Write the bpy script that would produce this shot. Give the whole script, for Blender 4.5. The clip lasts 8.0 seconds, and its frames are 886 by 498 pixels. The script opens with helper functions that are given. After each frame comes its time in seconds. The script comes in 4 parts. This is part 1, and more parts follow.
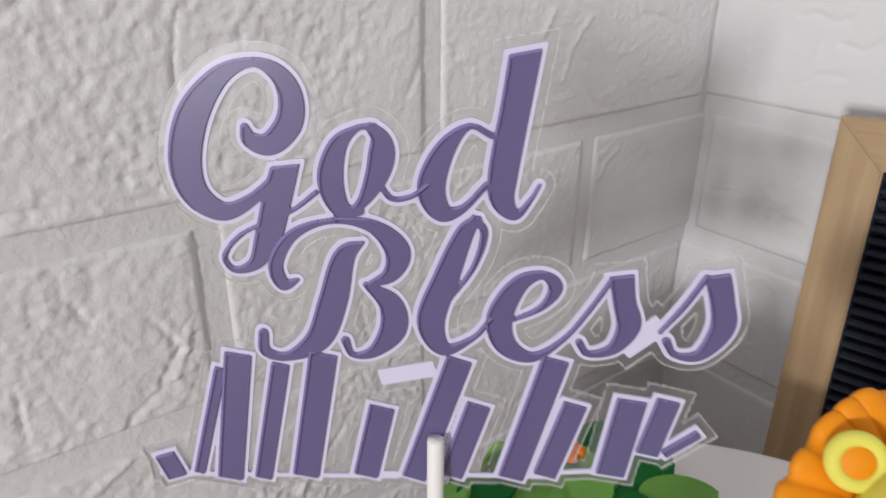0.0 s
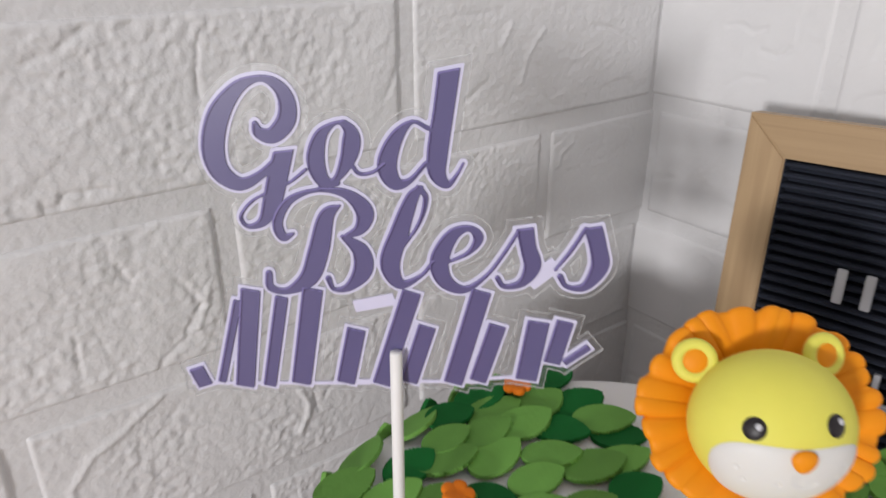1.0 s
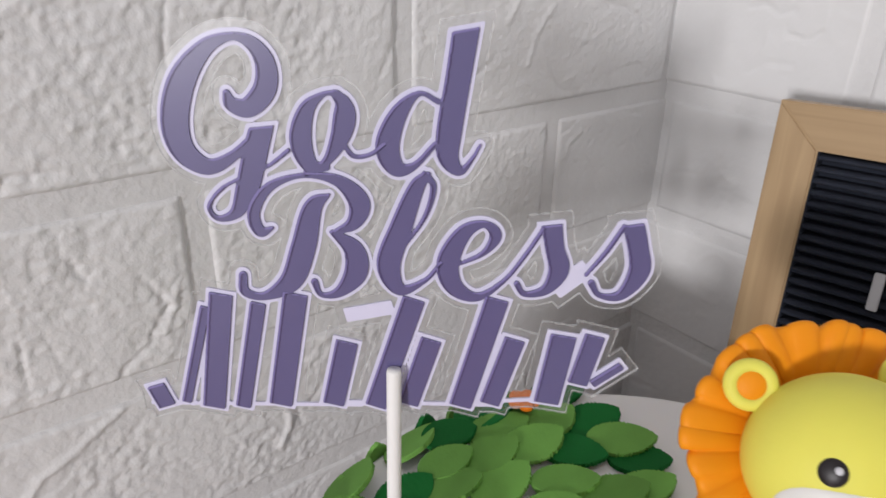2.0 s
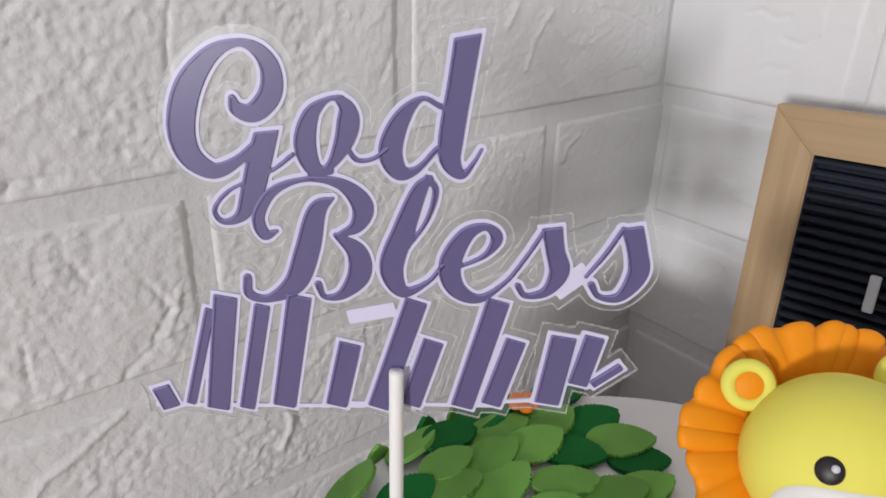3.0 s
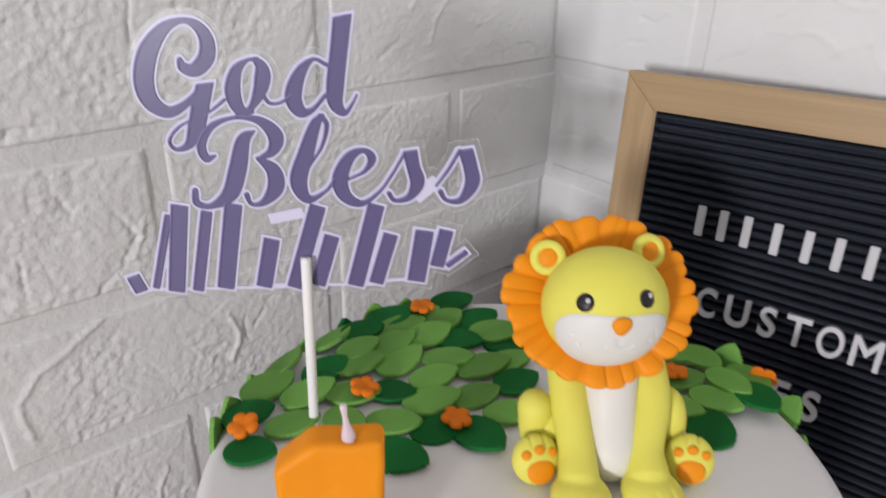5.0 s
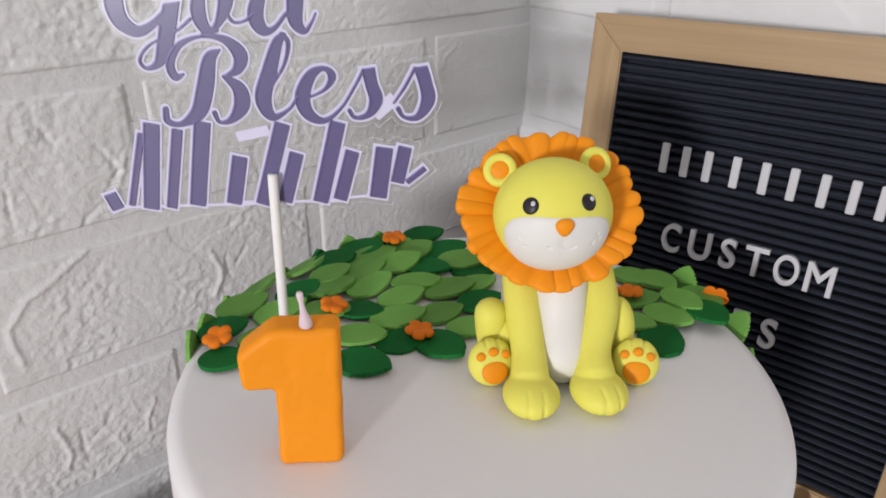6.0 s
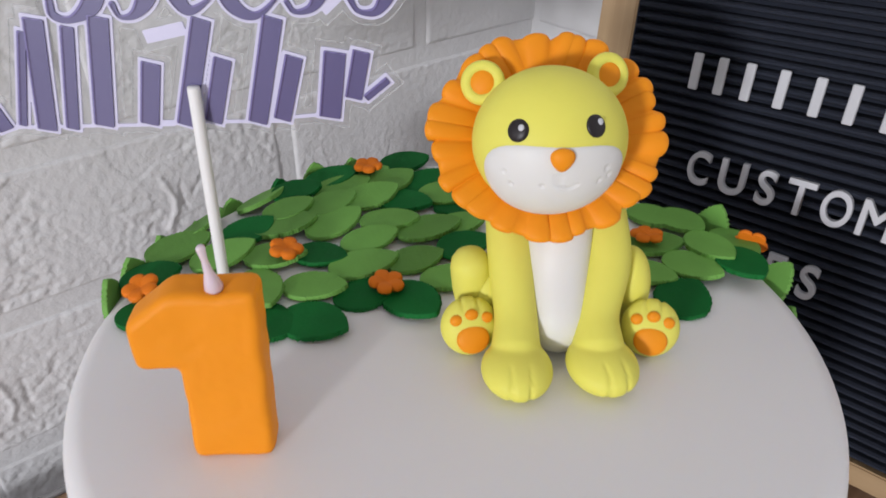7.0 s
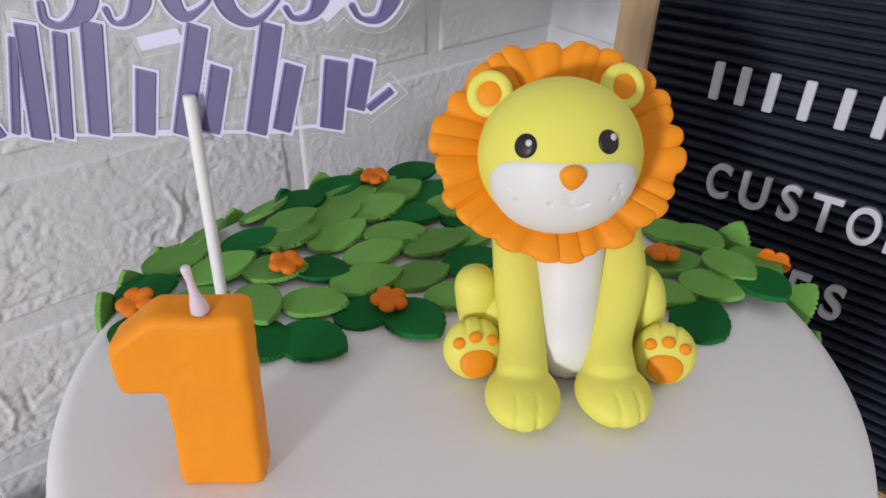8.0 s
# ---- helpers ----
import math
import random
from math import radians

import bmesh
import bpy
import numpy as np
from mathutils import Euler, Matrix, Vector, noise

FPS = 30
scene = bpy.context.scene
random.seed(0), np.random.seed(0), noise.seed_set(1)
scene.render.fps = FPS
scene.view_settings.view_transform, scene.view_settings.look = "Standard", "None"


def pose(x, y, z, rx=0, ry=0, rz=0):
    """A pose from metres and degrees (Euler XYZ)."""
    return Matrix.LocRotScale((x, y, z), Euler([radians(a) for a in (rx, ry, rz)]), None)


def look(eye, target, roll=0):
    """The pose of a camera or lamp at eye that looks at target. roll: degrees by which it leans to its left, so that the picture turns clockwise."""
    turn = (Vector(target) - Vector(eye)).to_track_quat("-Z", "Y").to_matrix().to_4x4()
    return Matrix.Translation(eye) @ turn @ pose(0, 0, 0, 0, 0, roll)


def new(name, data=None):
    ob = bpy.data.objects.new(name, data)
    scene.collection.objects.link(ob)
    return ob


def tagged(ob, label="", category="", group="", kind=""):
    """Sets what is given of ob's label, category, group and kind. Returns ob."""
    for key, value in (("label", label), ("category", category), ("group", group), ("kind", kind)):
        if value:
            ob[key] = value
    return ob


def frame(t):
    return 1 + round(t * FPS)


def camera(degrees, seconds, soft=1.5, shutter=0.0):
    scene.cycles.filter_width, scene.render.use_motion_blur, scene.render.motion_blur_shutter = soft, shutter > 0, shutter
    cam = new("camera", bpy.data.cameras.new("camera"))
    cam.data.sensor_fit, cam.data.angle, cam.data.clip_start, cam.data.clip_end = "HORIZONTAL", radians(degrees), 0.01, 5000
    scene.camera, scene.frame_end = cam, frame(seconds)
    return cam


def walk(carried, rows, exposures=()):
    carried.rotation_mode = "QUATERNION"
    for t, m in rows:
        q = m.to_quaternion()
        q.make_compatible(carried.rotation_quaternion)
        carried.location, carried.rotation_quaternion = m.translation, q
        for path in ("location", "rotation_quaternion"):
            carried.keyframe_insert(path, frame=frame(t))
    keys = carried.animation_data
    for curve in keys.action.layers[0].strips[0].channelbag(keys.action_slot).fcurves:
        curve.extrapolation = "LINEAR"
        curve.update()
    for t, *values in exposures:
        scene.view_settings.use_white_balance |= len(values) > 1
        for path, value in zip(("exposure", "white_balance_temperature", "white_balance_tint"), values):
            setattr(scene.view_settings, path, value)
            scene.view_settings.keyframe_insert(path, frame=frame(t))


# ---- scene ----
cam = camera(64.8, 8.0, soft=1.6, shutter=0.5)
EXPOSURE, WINDOW_POWER = -0.80, 72.0
PATH = [
    (0, (0.024, 0.025, 0.319), (1.127, 1.474, -0.506), 0.4),
    (0.2, (0.02, 0.016, 0.322), (1.117, 1.466, -0.513), 0.4),
    (0.5, (0.013, 0.004, 0.326), (1.106, 1.462, -0.498), 0.0),
    (0.7, (0.009, -0.006, 0.33), (1.099, 1.45, -0.501), -0.3),
    (1, (0.001, -0.029, 0.333), (1.095, 1.425, -0.498), -0.1),
    (1.2, (-0.009, -0.038, 0.337), (1.136, 1.362, -0.517), 1.7),
    (1.3, (-0.006, -0.031, 0.336), (1.131, 1.375, -0.517), 1.6),
    (1.5, (-0.002, -0.023, 0.332), (1.129, 1.398, -0.506), 1.3),
    (1.7, (0.006, -0.013, 0.328), (1.129, 1.404, -0.527), 1.0),
    (2, (0.015, 0.0, 0.32), (1.14, 1.421, -0.526), 1.2),
    (2.2, (0.018, 0.006, 0.317), (1.133, 1.429, -0.538), 0.8),
    (3.3, (0.009, -0.007, 0.323), (1.146, 1.413, -0.508), 1.3),
    (3.5, (0.006, -0.012, 0.324), (1.138, 1.405, -0.519), 1.5),
    (3.7, (0.002, -0.019, 0.324), (1.141, 1.395, -0.515), 1.8),
    (4, (0.0, -0.031, 0.329), (1.139, 1.384, -0.507), 1.2),
    (4.2, (-0.002, -0.041, 0.331), (1.158, 1.361, -0.5), 1.9),
    (4.5, (-0.009, -0.057, 0.333), (1.159, 1.338, -0.497), 2.0),
    (4.7, (-0.012, -0.064, 0.333), (1.176, 1.303, -0.516), 1.9),
    (5.8, (-0.023, -0.109, 0.319), (1.17, 1.21, -0.596), 1.1),
    (6, (-0.02, -0.108, 0.315), (1.163, 1.213, -0.609), 1.1),
    (6.2, (-0.013, -0.104, 0.309), (1.157, 1.215, -0.635), 1.2),
    (6.5, (0.001, -0.096, 0.301), (1.129, 1.205, -0.716), 0.8),
    (6.7, (0.009, -0.09, 0.298), (1.124, 1.189, -0.76), 0.9),
    (7, (0.027, -0.079, 0.293), (1.098, 1.185, -0.826), 0.9),
    (7.2, (0.029, -0.075, 0.293), (1.104, 1.198, -0.813), 1.0),
    (7.5, (0.037, -0.072, 0.292), (1.077, 1.223, -0.822), 0.6),
    (8, (0.037, -0.073, 0.291), (1.074, 1.226, -0.82), 0.7),
]
walk(cam, [(t, look(eye, target, roll)) for t, eye, target, roll in PATH], exposures=[(0.0, EXPOSURE, 6550, 10), (4.7, EXPOSURE, 6500, 10), (6.2, EXPOSURE + 0.05, 6500, 10), (7.3, EXPOSURE, 6200, 10), (8.0, EXPOSURE, 6200, 10)])

# ---- light ----
sky = bpy.data.worlds.new("sky")
scene.world = sky
sky.use_nodes = True
sky_tex = sky.node_tree.nodes.new("ShaderNodeTexSky")
sky_tex.sky_type, sky_tex.sun_disc = "NISHITA", False
sky_tex.sun_elevation, sky_tex.sun_rotation = radians(35), radians(200)
sky.node_tree.nodes["Background"].inputs["Strength"].default_value = 0.1
sky.node_tree.links.new(sky_tex.outputs["Color"], sky.node_tree.nodes["Background"].inputs["Color"])

# room: table height 0.75 below the cake's foot, the window in the west wall
TABLE, FLOOR, CEIL = -0.0105, -0.76, 1.75
WEST, SOUTH, EAST, NORTH = -2.2, -2.3, 0.3825, 0.2505
WIN_Y, WIN_Z, WIN_W, WIN_H = -0.84, 0.51, 0.34, 0.30

lamp = bpy.data.lights.new("window_light", "AREA")
lamp.shape, lamp.size, lamp.size_y, lamp.energy, lamp.color = "RECTANGLE", WIN_H - 0.04, WIN_W - 0.04, WINDOW_POWER, (1.0, 0.985, 1.0)
lamp_ob = new("window_light", lamp)
lamp_ob.matrix_world = pose(WEST + 0.02, WIN_Y, WIN_Z, 0, -90, 0)


# ---- materials ----
def surface(name, colour, rough=0.5, vary=0.08, scale=40.0, bump=0.1, bump_scale=400.0, metal=0.0, depth=0.001, piece=0.0, sheen=0.0, sss=0.0, coat=0.0, spec=0.4):
    """A painted or moulded surface: colour that drifts at two scales, and a fine relief."""
    mat = bpy.data.materials.new(name)
    mat.use_nodes = True
    nt = mat.node_tree
    b = nt.nodes["Principled BSDF"]
    b.inputs["Roughness"].default_value, b.inputs["Metallic"].default_value = rough, metal
    b.inputs["Specular IOR Level"].default_value = spec
    if sheen:
        b.inputs["Sheen Weight"].default_value = sheen
    if coat:
        b.inputs["Coat Weight"].default_value, b.inputs["Coat Roughness"].default_value = coat, 0.36
    if sss:
        b.inputs["Subsurface Weight"].default_value = sss
        b.inputs["Subsurface Radius"].default_value = (0.004, 0.003, 0.002)
        b.inputs["Subsurface Scale"].default_value = 1.0
    pos = nt.nodes.new("ShaderNodeTexCoord")
    large, small = nt.nodes.new("ShaderNodeTexNoise"), nt.nodes.new("ShaderNodeTexNoise")
    large.inputs["Scale"].default_value, small.inputs["Scale"].default_value = scale, bump_scale
    large.inputs["Detail"].default_value, small.inputs["Detail"].default_value = 4.0, 3.0
    for tex in (large, small):
        nt.links.new(pos.outputs["Object"], tex.inputs["Vector"])
    ramp = nt.nodes.new("ShaderNodeMapRange")
    ramp.inputs["To Min"].default_value, ramp.inputs["To Max"].default_value = 1 - vary, 1 + vary
    nt.links.new(large.outputs["Fac"], ramp.inputs["Value"])
    tint = nt.nodes.new("ShaderNodeHueSaturation")
    tint.inputs["Color"].default_value = (*colour, 1)
    value = ramp.outputs["Result"]
    if piece:
        info, spread, mul = nt.nodes.new("ShaderNodeObjectInfo"), nt.nodes.new("ShaderNodeMapRange"), nt.nodes.new("ShaderNodeMath")
        spread.inputs["To Min"].default_value, spread.inputs["To Max"].default_value = 1 - piece, 1 + piece
        mul.operation = "MULTIPLY"
        nt.links.new(info.outputs["Random"], spread.inputs["Value"])
        nt.links.new(spread.outputs["Result"], mul.inputs[0])
        nt.links.new(value, mul.inputs[1])
        value = mul.outputs["Value"]
    nt.links.new(value, tint.inputs["Value"])
    nt.links.new(tint.outputs["Color"], b.inputs["Base Color"])
    relief = nt.nodes.new("ShaderNodeBump")
    relief.inputs["Strength"].default_value, relief.inputs["Distance"].default_value = bump, depth
    nt.links.new(small.outputs["Fac"], relief.inputs["Height"])
    nt.links.new(relief.outputs["Normal"], b.inputs["Normal"])
    return mat


def wood(name, dark, light, along, rough=0.45):
    """Straight-grained timber; along: the axis of the grain in the object's own space."""
    mat = bpy.data.materials.new(name)
    mat.use_nodes = True
    nt = mat.node_tree
    b = nt.nodes["Principled BSDF"]
    b.inputs["Roughness"].default_value = rough
    pos, turn = nt.nodes.new("ShaderNodeTexCoord"), nt.nodes.new("ShaderNodeMapping")
    turn.inputs["Scale"].default_value = [(6.0 if i == along else 160.0) for i in range(3)]
    grain, fine = nt.nodes.new("ShaderNodeTexNoise"), nt.nodes.new("ShaderNodeTexNoise")
    grain.inputs["Scale"].default_value, grain.inputs["Detail"].default_value, grain.inputs["Distortion"].default_value = 1.0, 5.0, 0.6
    fine.inputs["Scale"].default_value, fine.inputs["Detail"].default_value = 9.0, 2.0
    nt.links.new(pos.outputs["Object"], turn.inputs["Vector"])
    nt.links.new(turn.outputs["Vector"], grain.inputs["Vector"])
    nt.links.new(pos.outputs["Object"], fine.inputs["Vector"])
    ramp, mix = nt.nodes.new("ShaderNodeValToRGB"), nt.nodes.new("ShaderNodeMath")
    mix.operation, mix.inputs[1].default_value = "MULTIPLY_ADD", 0.25
    nt.links.new(fine.outputs["Fac"], mix.inputs[0])
    nt.links.new(grain.outputs["Fac"], mix.inputs[2])
    ramp.color_ramp.elements[0].position, ramp.color_ramp.elements[1].position = 0.35, 0.85
    ramp.color_ramp.elements[0].color, ramp.color_ramp.elements[1].color = (*dark, 1), (*light, 1)
    nt.links.new(mix.outputs["Value"], ramp.inputs["Fac"])
    nt.links.new(ramp.outputs["Color"], b.inputs["Base Color"])
    relief = nt.nodes.new("ShaderNodeBump")
    relief.inputs["Strength"].default_value, relief.inputs["Distance"].default_value = 0.15, 0.0005
    nt.links.new(grain.outputs["Fac"], relief.inputs["Height"])
    nt.links.new(relief.outputs["Normal"], b.inputs["Normal"])
    return mat


def clear_film(name, tint, rough, gloss_ior, wave=0.0, haze=0.0):
    """Thin clear plastic: straight through, with a Fresnel gloss on top."""
    mat = bpy.data.materials.new(name)
    mat.use_nodes = True
    nt = mat.node_tree
    nt.nodes.remove(nt.nodes["Principled BSDF"])
    see, gloss, mix, fres = (nt.nodes.new("ShaderNode" + k) for k in ("BsdfTransparent", "BsdfGlossy", "MixShader", "Fresnel"))
    see.inputs["Color"].default_value = (*tint, 1)
    gloss.inputs["Roughness"].default_value = rough
    fres.inputs["IOR"].default_value = gloss_ior
    if wave:
        pos, ripple, relief = nt.nodes.new("ShaderNodeTexCoord"), nt.nodes.new("ShaderNodeTexNoise"), nt.nodes.new("ShaderNodeBump")
        ripple.inputs["Scale"].default_value, ripple.inputs["Detail"].default_value = 90.0, 2.0
        relief.inputs["Strength"].default_value, relief.inputs["Distance"].default_value = wave, 0.002
        nt.links.new(pos.outputs["Object"], ripple.inputs["Vector"])
        nt.links.new(ripple.outputs["Fac"], relief.inputs["Height"])
        nt.links.new(relief.outputs["Normal"], gloss.inputs["Normal"])
    nt.links.new(fres.outputs["Fac"], mix.inputs["Fac"])
    if haze:
        milk, veil = nt.nodes.new("ShaderNodeBsdfDiffuse"), nt.nodes.new("ShaderNodeMixShader")
        milk.inputs["Color"].default_value, veil.inputs["Fac"].default_value = (0.9, 0.9, 0.92, 1), haze
        nt.links.new(see.outputs["BSDF"], veil.inputs[1])
        nt.links.new(milk.outputs["BSDF"], veil.inputs[2])
        nt.links.new(veil.outputs["Shader"], mix.inputs[1])
    else:
        nt.links.new(see.outputs["BSDF"], mix.inputs[1])
    nt.links.new(gloss.outputs["BSDF"], mix.inputs[2])
    nt.links.new(mix.outputs["Shader"], nt.nodes["Material Output"].inputs["Surface"])
    return mat


M_FOAM = surface("white_foam", (0.76, 0.755, 0.76), 0.33, 0.05, 30, 0.45, 330, depth=0.0012, piece=0.03)
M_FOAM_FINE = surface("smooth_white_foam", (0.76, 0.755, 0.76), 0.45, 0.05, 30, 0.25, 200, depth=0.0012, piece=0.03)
M_JOINT = surface("foam_joint", (0.74, 0.735, 0.74), 0.38, 0.05, 30, 0.45, 230, depth=0.0018)
M_PLASTER = surface("plaster", (0.62, 0.62, 0.625), 0.8, 0.05, 3, 0.1, 60)
M_CEILING = surface("ceiling_paint", (0.60, 0.60, 0.595), 0.9, 0.04, 2, 0.05, 60)
M_FLOOR = surface("floor_tile", (0.27, 0.26, 0.26), 0.4, 0.1, 5, 0.05, 80)
M_TABLE = wood("table_wood", (0.24, 0.135, 0.075), (0.44, 0.28, 0.17), 0)
M_TRIM = surface("grey_edging", (0.27, 0.265, 0.27), 0.4, 0.08, 60, 0.05, 300)
M_OAK_U = wood("oak_across", (0.32, 0.205, 0.105), (0.47, 0.325, 0.18), 0)
M_OAK_V = wood("oak_upright", (0.32, 0.205, 0.105), (0.47, 0.325, 0.18), 1)
M_FELT = surface("black_felt", (0.0150, 0.0186, 0.0315), 0.9, 0.2, 120, 0.4, 2500, depth=0.0004)
M_LETTER = surface("white_plastic", (0.57, 0.57, 0.60), 0.35, 0.03, 60, 0.03, 500)
M_ICING = surface("white_fondant", (0.80, 0.78, 0.78), 0.42, 0.025, 18, 0.06, 260, depth=0.0006, sss=0.15)
M_LEAF_L = surface("leaf_green", (0.148, 0.345, 0.068), 0.65, 0.16, 70, 0.25, 500, depth=0.0006, piece=0.18, spec=0.2)
M_LEAF_D = surface("leaf_dark_green", (0.008, 0.122, 0.024), 0.65, 0.16, 70, 0.25, 500, depth=0.0006, piece=0.18, spec=0.12)
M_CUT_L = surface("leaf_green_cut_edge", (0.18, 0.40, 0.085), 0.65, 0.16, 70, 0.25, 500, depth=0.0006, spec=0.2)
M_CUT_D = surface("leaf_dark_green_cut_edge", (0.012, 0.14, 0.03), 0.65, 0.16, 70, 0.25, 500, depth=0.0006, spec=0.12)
M_ORANGE = surface("orange_fondant", (0.87, 0.292, 0.007), 0.55, 0.06, 60, 0.12, 320, depth=0.0006, sss=0.1, spec=0.25)
M_BLOSSOM = surface("blossom_orange", (0.80, 0.20, 0.010), 0.6, 0.08, 60, 0.12, 320, depth=0.0006, spec=0.2)
M_YELLOW = surface("yellow_fondant", (0.775, 0.726, 0.125), 0.55, 0.05, 60, 0.1, 320, depth=0.0006, sss=0.1, spec=0.25)
M_MUZZLE = surface("muzzle_fondant", (0.76, 0.74, 0.70), 0.5, 0.03, 60, 0.1, 320, depth=0.0006, sss=0.1)
M_EYE = surface("eye_black", (0.014, 0.010, 0.012), 0.42, 0.05, 60, 0.02, 300)
M_BALL = surface("deep_yellow_fondant", (0.62, 0.41, 0.02), 0.5, 0.05, 60, 0.1, 320)
M_PURPLE = surface("purple_print", (0.110, 0.096, 0.225), 0.3, 0.06, 40, 0.02, 300, coat=0.6)
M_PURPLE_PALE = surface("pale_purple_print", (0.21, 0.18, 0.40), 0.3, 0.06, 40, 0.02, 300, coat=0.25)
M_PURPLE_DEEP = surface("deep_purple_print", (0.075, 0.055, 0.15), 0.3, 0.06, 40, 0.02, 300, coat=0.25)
M_LILAC = surface("lilac_card", (0.66, 0.64, 0.82), 0.3, 0.03, 40, 0.02, 300, coat=0.25)
M_STICK = surface("paper_stick", (0.84, 0.83, 0.82), 0.5, 0.03, 60, 0.05, 600)
M_WICK = surface("wick_wax", (0.72, 0.60, 0.66), 0.25, 0.04, 200, 0.03, 900, sss=0.4)
M_FILM = clear_film("clear_laminate", (0.955, 0.955, 0.96), 0.34, 1.42, 0.10, 0.03)
# half-clear white: the glints of the laminate's edge, put into the colour
M_RIM = surface("laminate_edge_glint", (0.86, 0.86, 0.88), 0.25, 0.05, 200, 0.2, 500)
nt = M_RIM.node_tree
see, half = nt.nodes.new("ShaderNodeBsdfTransparent"), nt.nodes.new("ShaderNodeMixShader")
half.inputs["Fac"].default_value = 0.16
nt.links.new(see.outputs["BSDF"], half.inputs[1])
nt.links.new(nt.nodes["Principled BSDF"].outputs["BSDF"], half.inputs[2])
nt.links.new(half.outputs["Shader"], nt.nodes["Material Output"].inputs["Surface"])
M_PANE = clear_film("window_glass", (0.97, 0.98, 0.97), 0.0, 1.45)
M_FRAME = surface("window_paint", (0.8, 0.8, 0.79), 0.4, 0.03, 10, 0.03, 200)


# ---- builders ----
def as_mesh(name, bm, smooth=False):
    me = bpy.data.meshes.new(name)
    bmesh.ops.recalc_face_normals(bm, faces=bm.faces)
    if smooth:
        for f in bm.faces:
            f.smooth = True
    bm.to_mesh(me)
    bm.free()
    return me


def part(name, bm, material, parent, label="", smooth=False):
    """Links a bmesh (or a finished mesh) as one mesh object under parent."""
    me = bm if isinstance(bm, bpy.types.Mesh) else as_mesh(name, bm, smooth)
    if material and not me.materials:
        me.materials.append(material)
    ob = new(name, me)
    ob.parent = parent
    return tagged(ob, label)


def add_box(bm, lo, hi, bevel=0.0, segments=2):
    lo, hi = Vector(lo), Vector(hi)
    made = bmesh.ops.create_cube(bm, size=1.0, matrix=Matrix.Translation((lo + hi) / 2) @ Matrix.Diagonal((*(hi - lo), 1)))["verts"]
    if bevel:
        edges = list({e for v in made for e in v.link_edges})
        bmesh.ops.bevel(bm, geom=edges, offset=bevel, segments=segments, affect="EDGES", profile=0.5)


def box(lo, hi, bevel=0.0, segments=2):
    bm = bmesh.new()
    add_box(bm, lo, hi, bevel, segments)
    return bm


def add_ball(bm, centre, radii, turn=Matrix(), slot=0, u=28, v=18):
    before = set(bm.faces)
    bmesh.ops.create_uvsphere(bm, u_segments=u, v_segments=v, radius=1.0, matrix=Matrix.Translation(centre) @ turn @ Matrix.Diagonal((*radii, 1)))
    for f in set(bm.faces) - before:
        f.material_index, f.smooth = slot, True


def spline(points, steps):
    """Catmull-Rom through rows of numbers."""
    p = np.array(points, float)
    p = np.vstack([2 * p[0] - p[1], p, 2 * p[-1] - p[-2]])
    s = np.linspace(0, 1, steps, endpoint=False)[:, None]
    out = [0.5 * (2 * b + (c - a) * s + (2 * a - 5 * b + 4 * c - d) * s ** 2 + (3 * b - a - 3 * c + d) * s ** 3) for a, b, c, d in zip(p, p[1:], p[2:], p[3:])]
    return np.vstack(out + [p[-2:-1]])


def add_tube(bm, points, slot=0, sides=22, steps=8, round_ends=True):
    """A soft limb along points of (x, y, z, radius)."""
    rows = spline(points, steps)
    if round_ends:
        a, b = rows[0], rows[-1]
        da, db = rows[0, :3] - rows[1, :3], rows[-1, :3] - rows[-2, :3]
        da, db = da / np.linalg.norm(da), db / np.linalg.norm(db)
        angles = [0.25, 0.5, 0.75, 0.92]
        pre = [np.append(a[:3] + da * a[3] * math.sin(k * math.pi / 2), a[3] * math.cos(k * math.pi / 2)) for k in reversed(angles)]
        post = [np.append(b[:3] + db * b[3] * math.sin(k * math.pi / 2), b[3] * math.cos(k * math.pi / 2)) for k in angles]
        rows = np.vstack([pre, rows, post])
    rings, side = [], Vector((1, 0, 0))
    for i, row in enumerate(rows):
        d = Vector(rows[min(i + 1, len(rows) - 1), :3] - rows[max(i - 1, 0), :3]).normalized()
        side = (side - d * side.dot(d)).normalized()
        up = d.cross(side)
        rings.append([bm.verts.new(Vector(row[:3]) + float(row[3]) * (math.cos(q) * side + math.sin(q) * up)) for q in (2 * math.pi * j / sides for j in range(sides))])
    faces = [bm.faces.new((a[j], a[(j + 1) % sides], b[(j + 1) % sides], b[j])) for a, b in zip(rings, rings[1:]) for j in range(sides)]
    faces += [bm.faces.new(list(reversed(rings[0]))), bm.faces.new(rings[-1])]
    for f in faces:
        f.material_index, f.smooth = slot, True


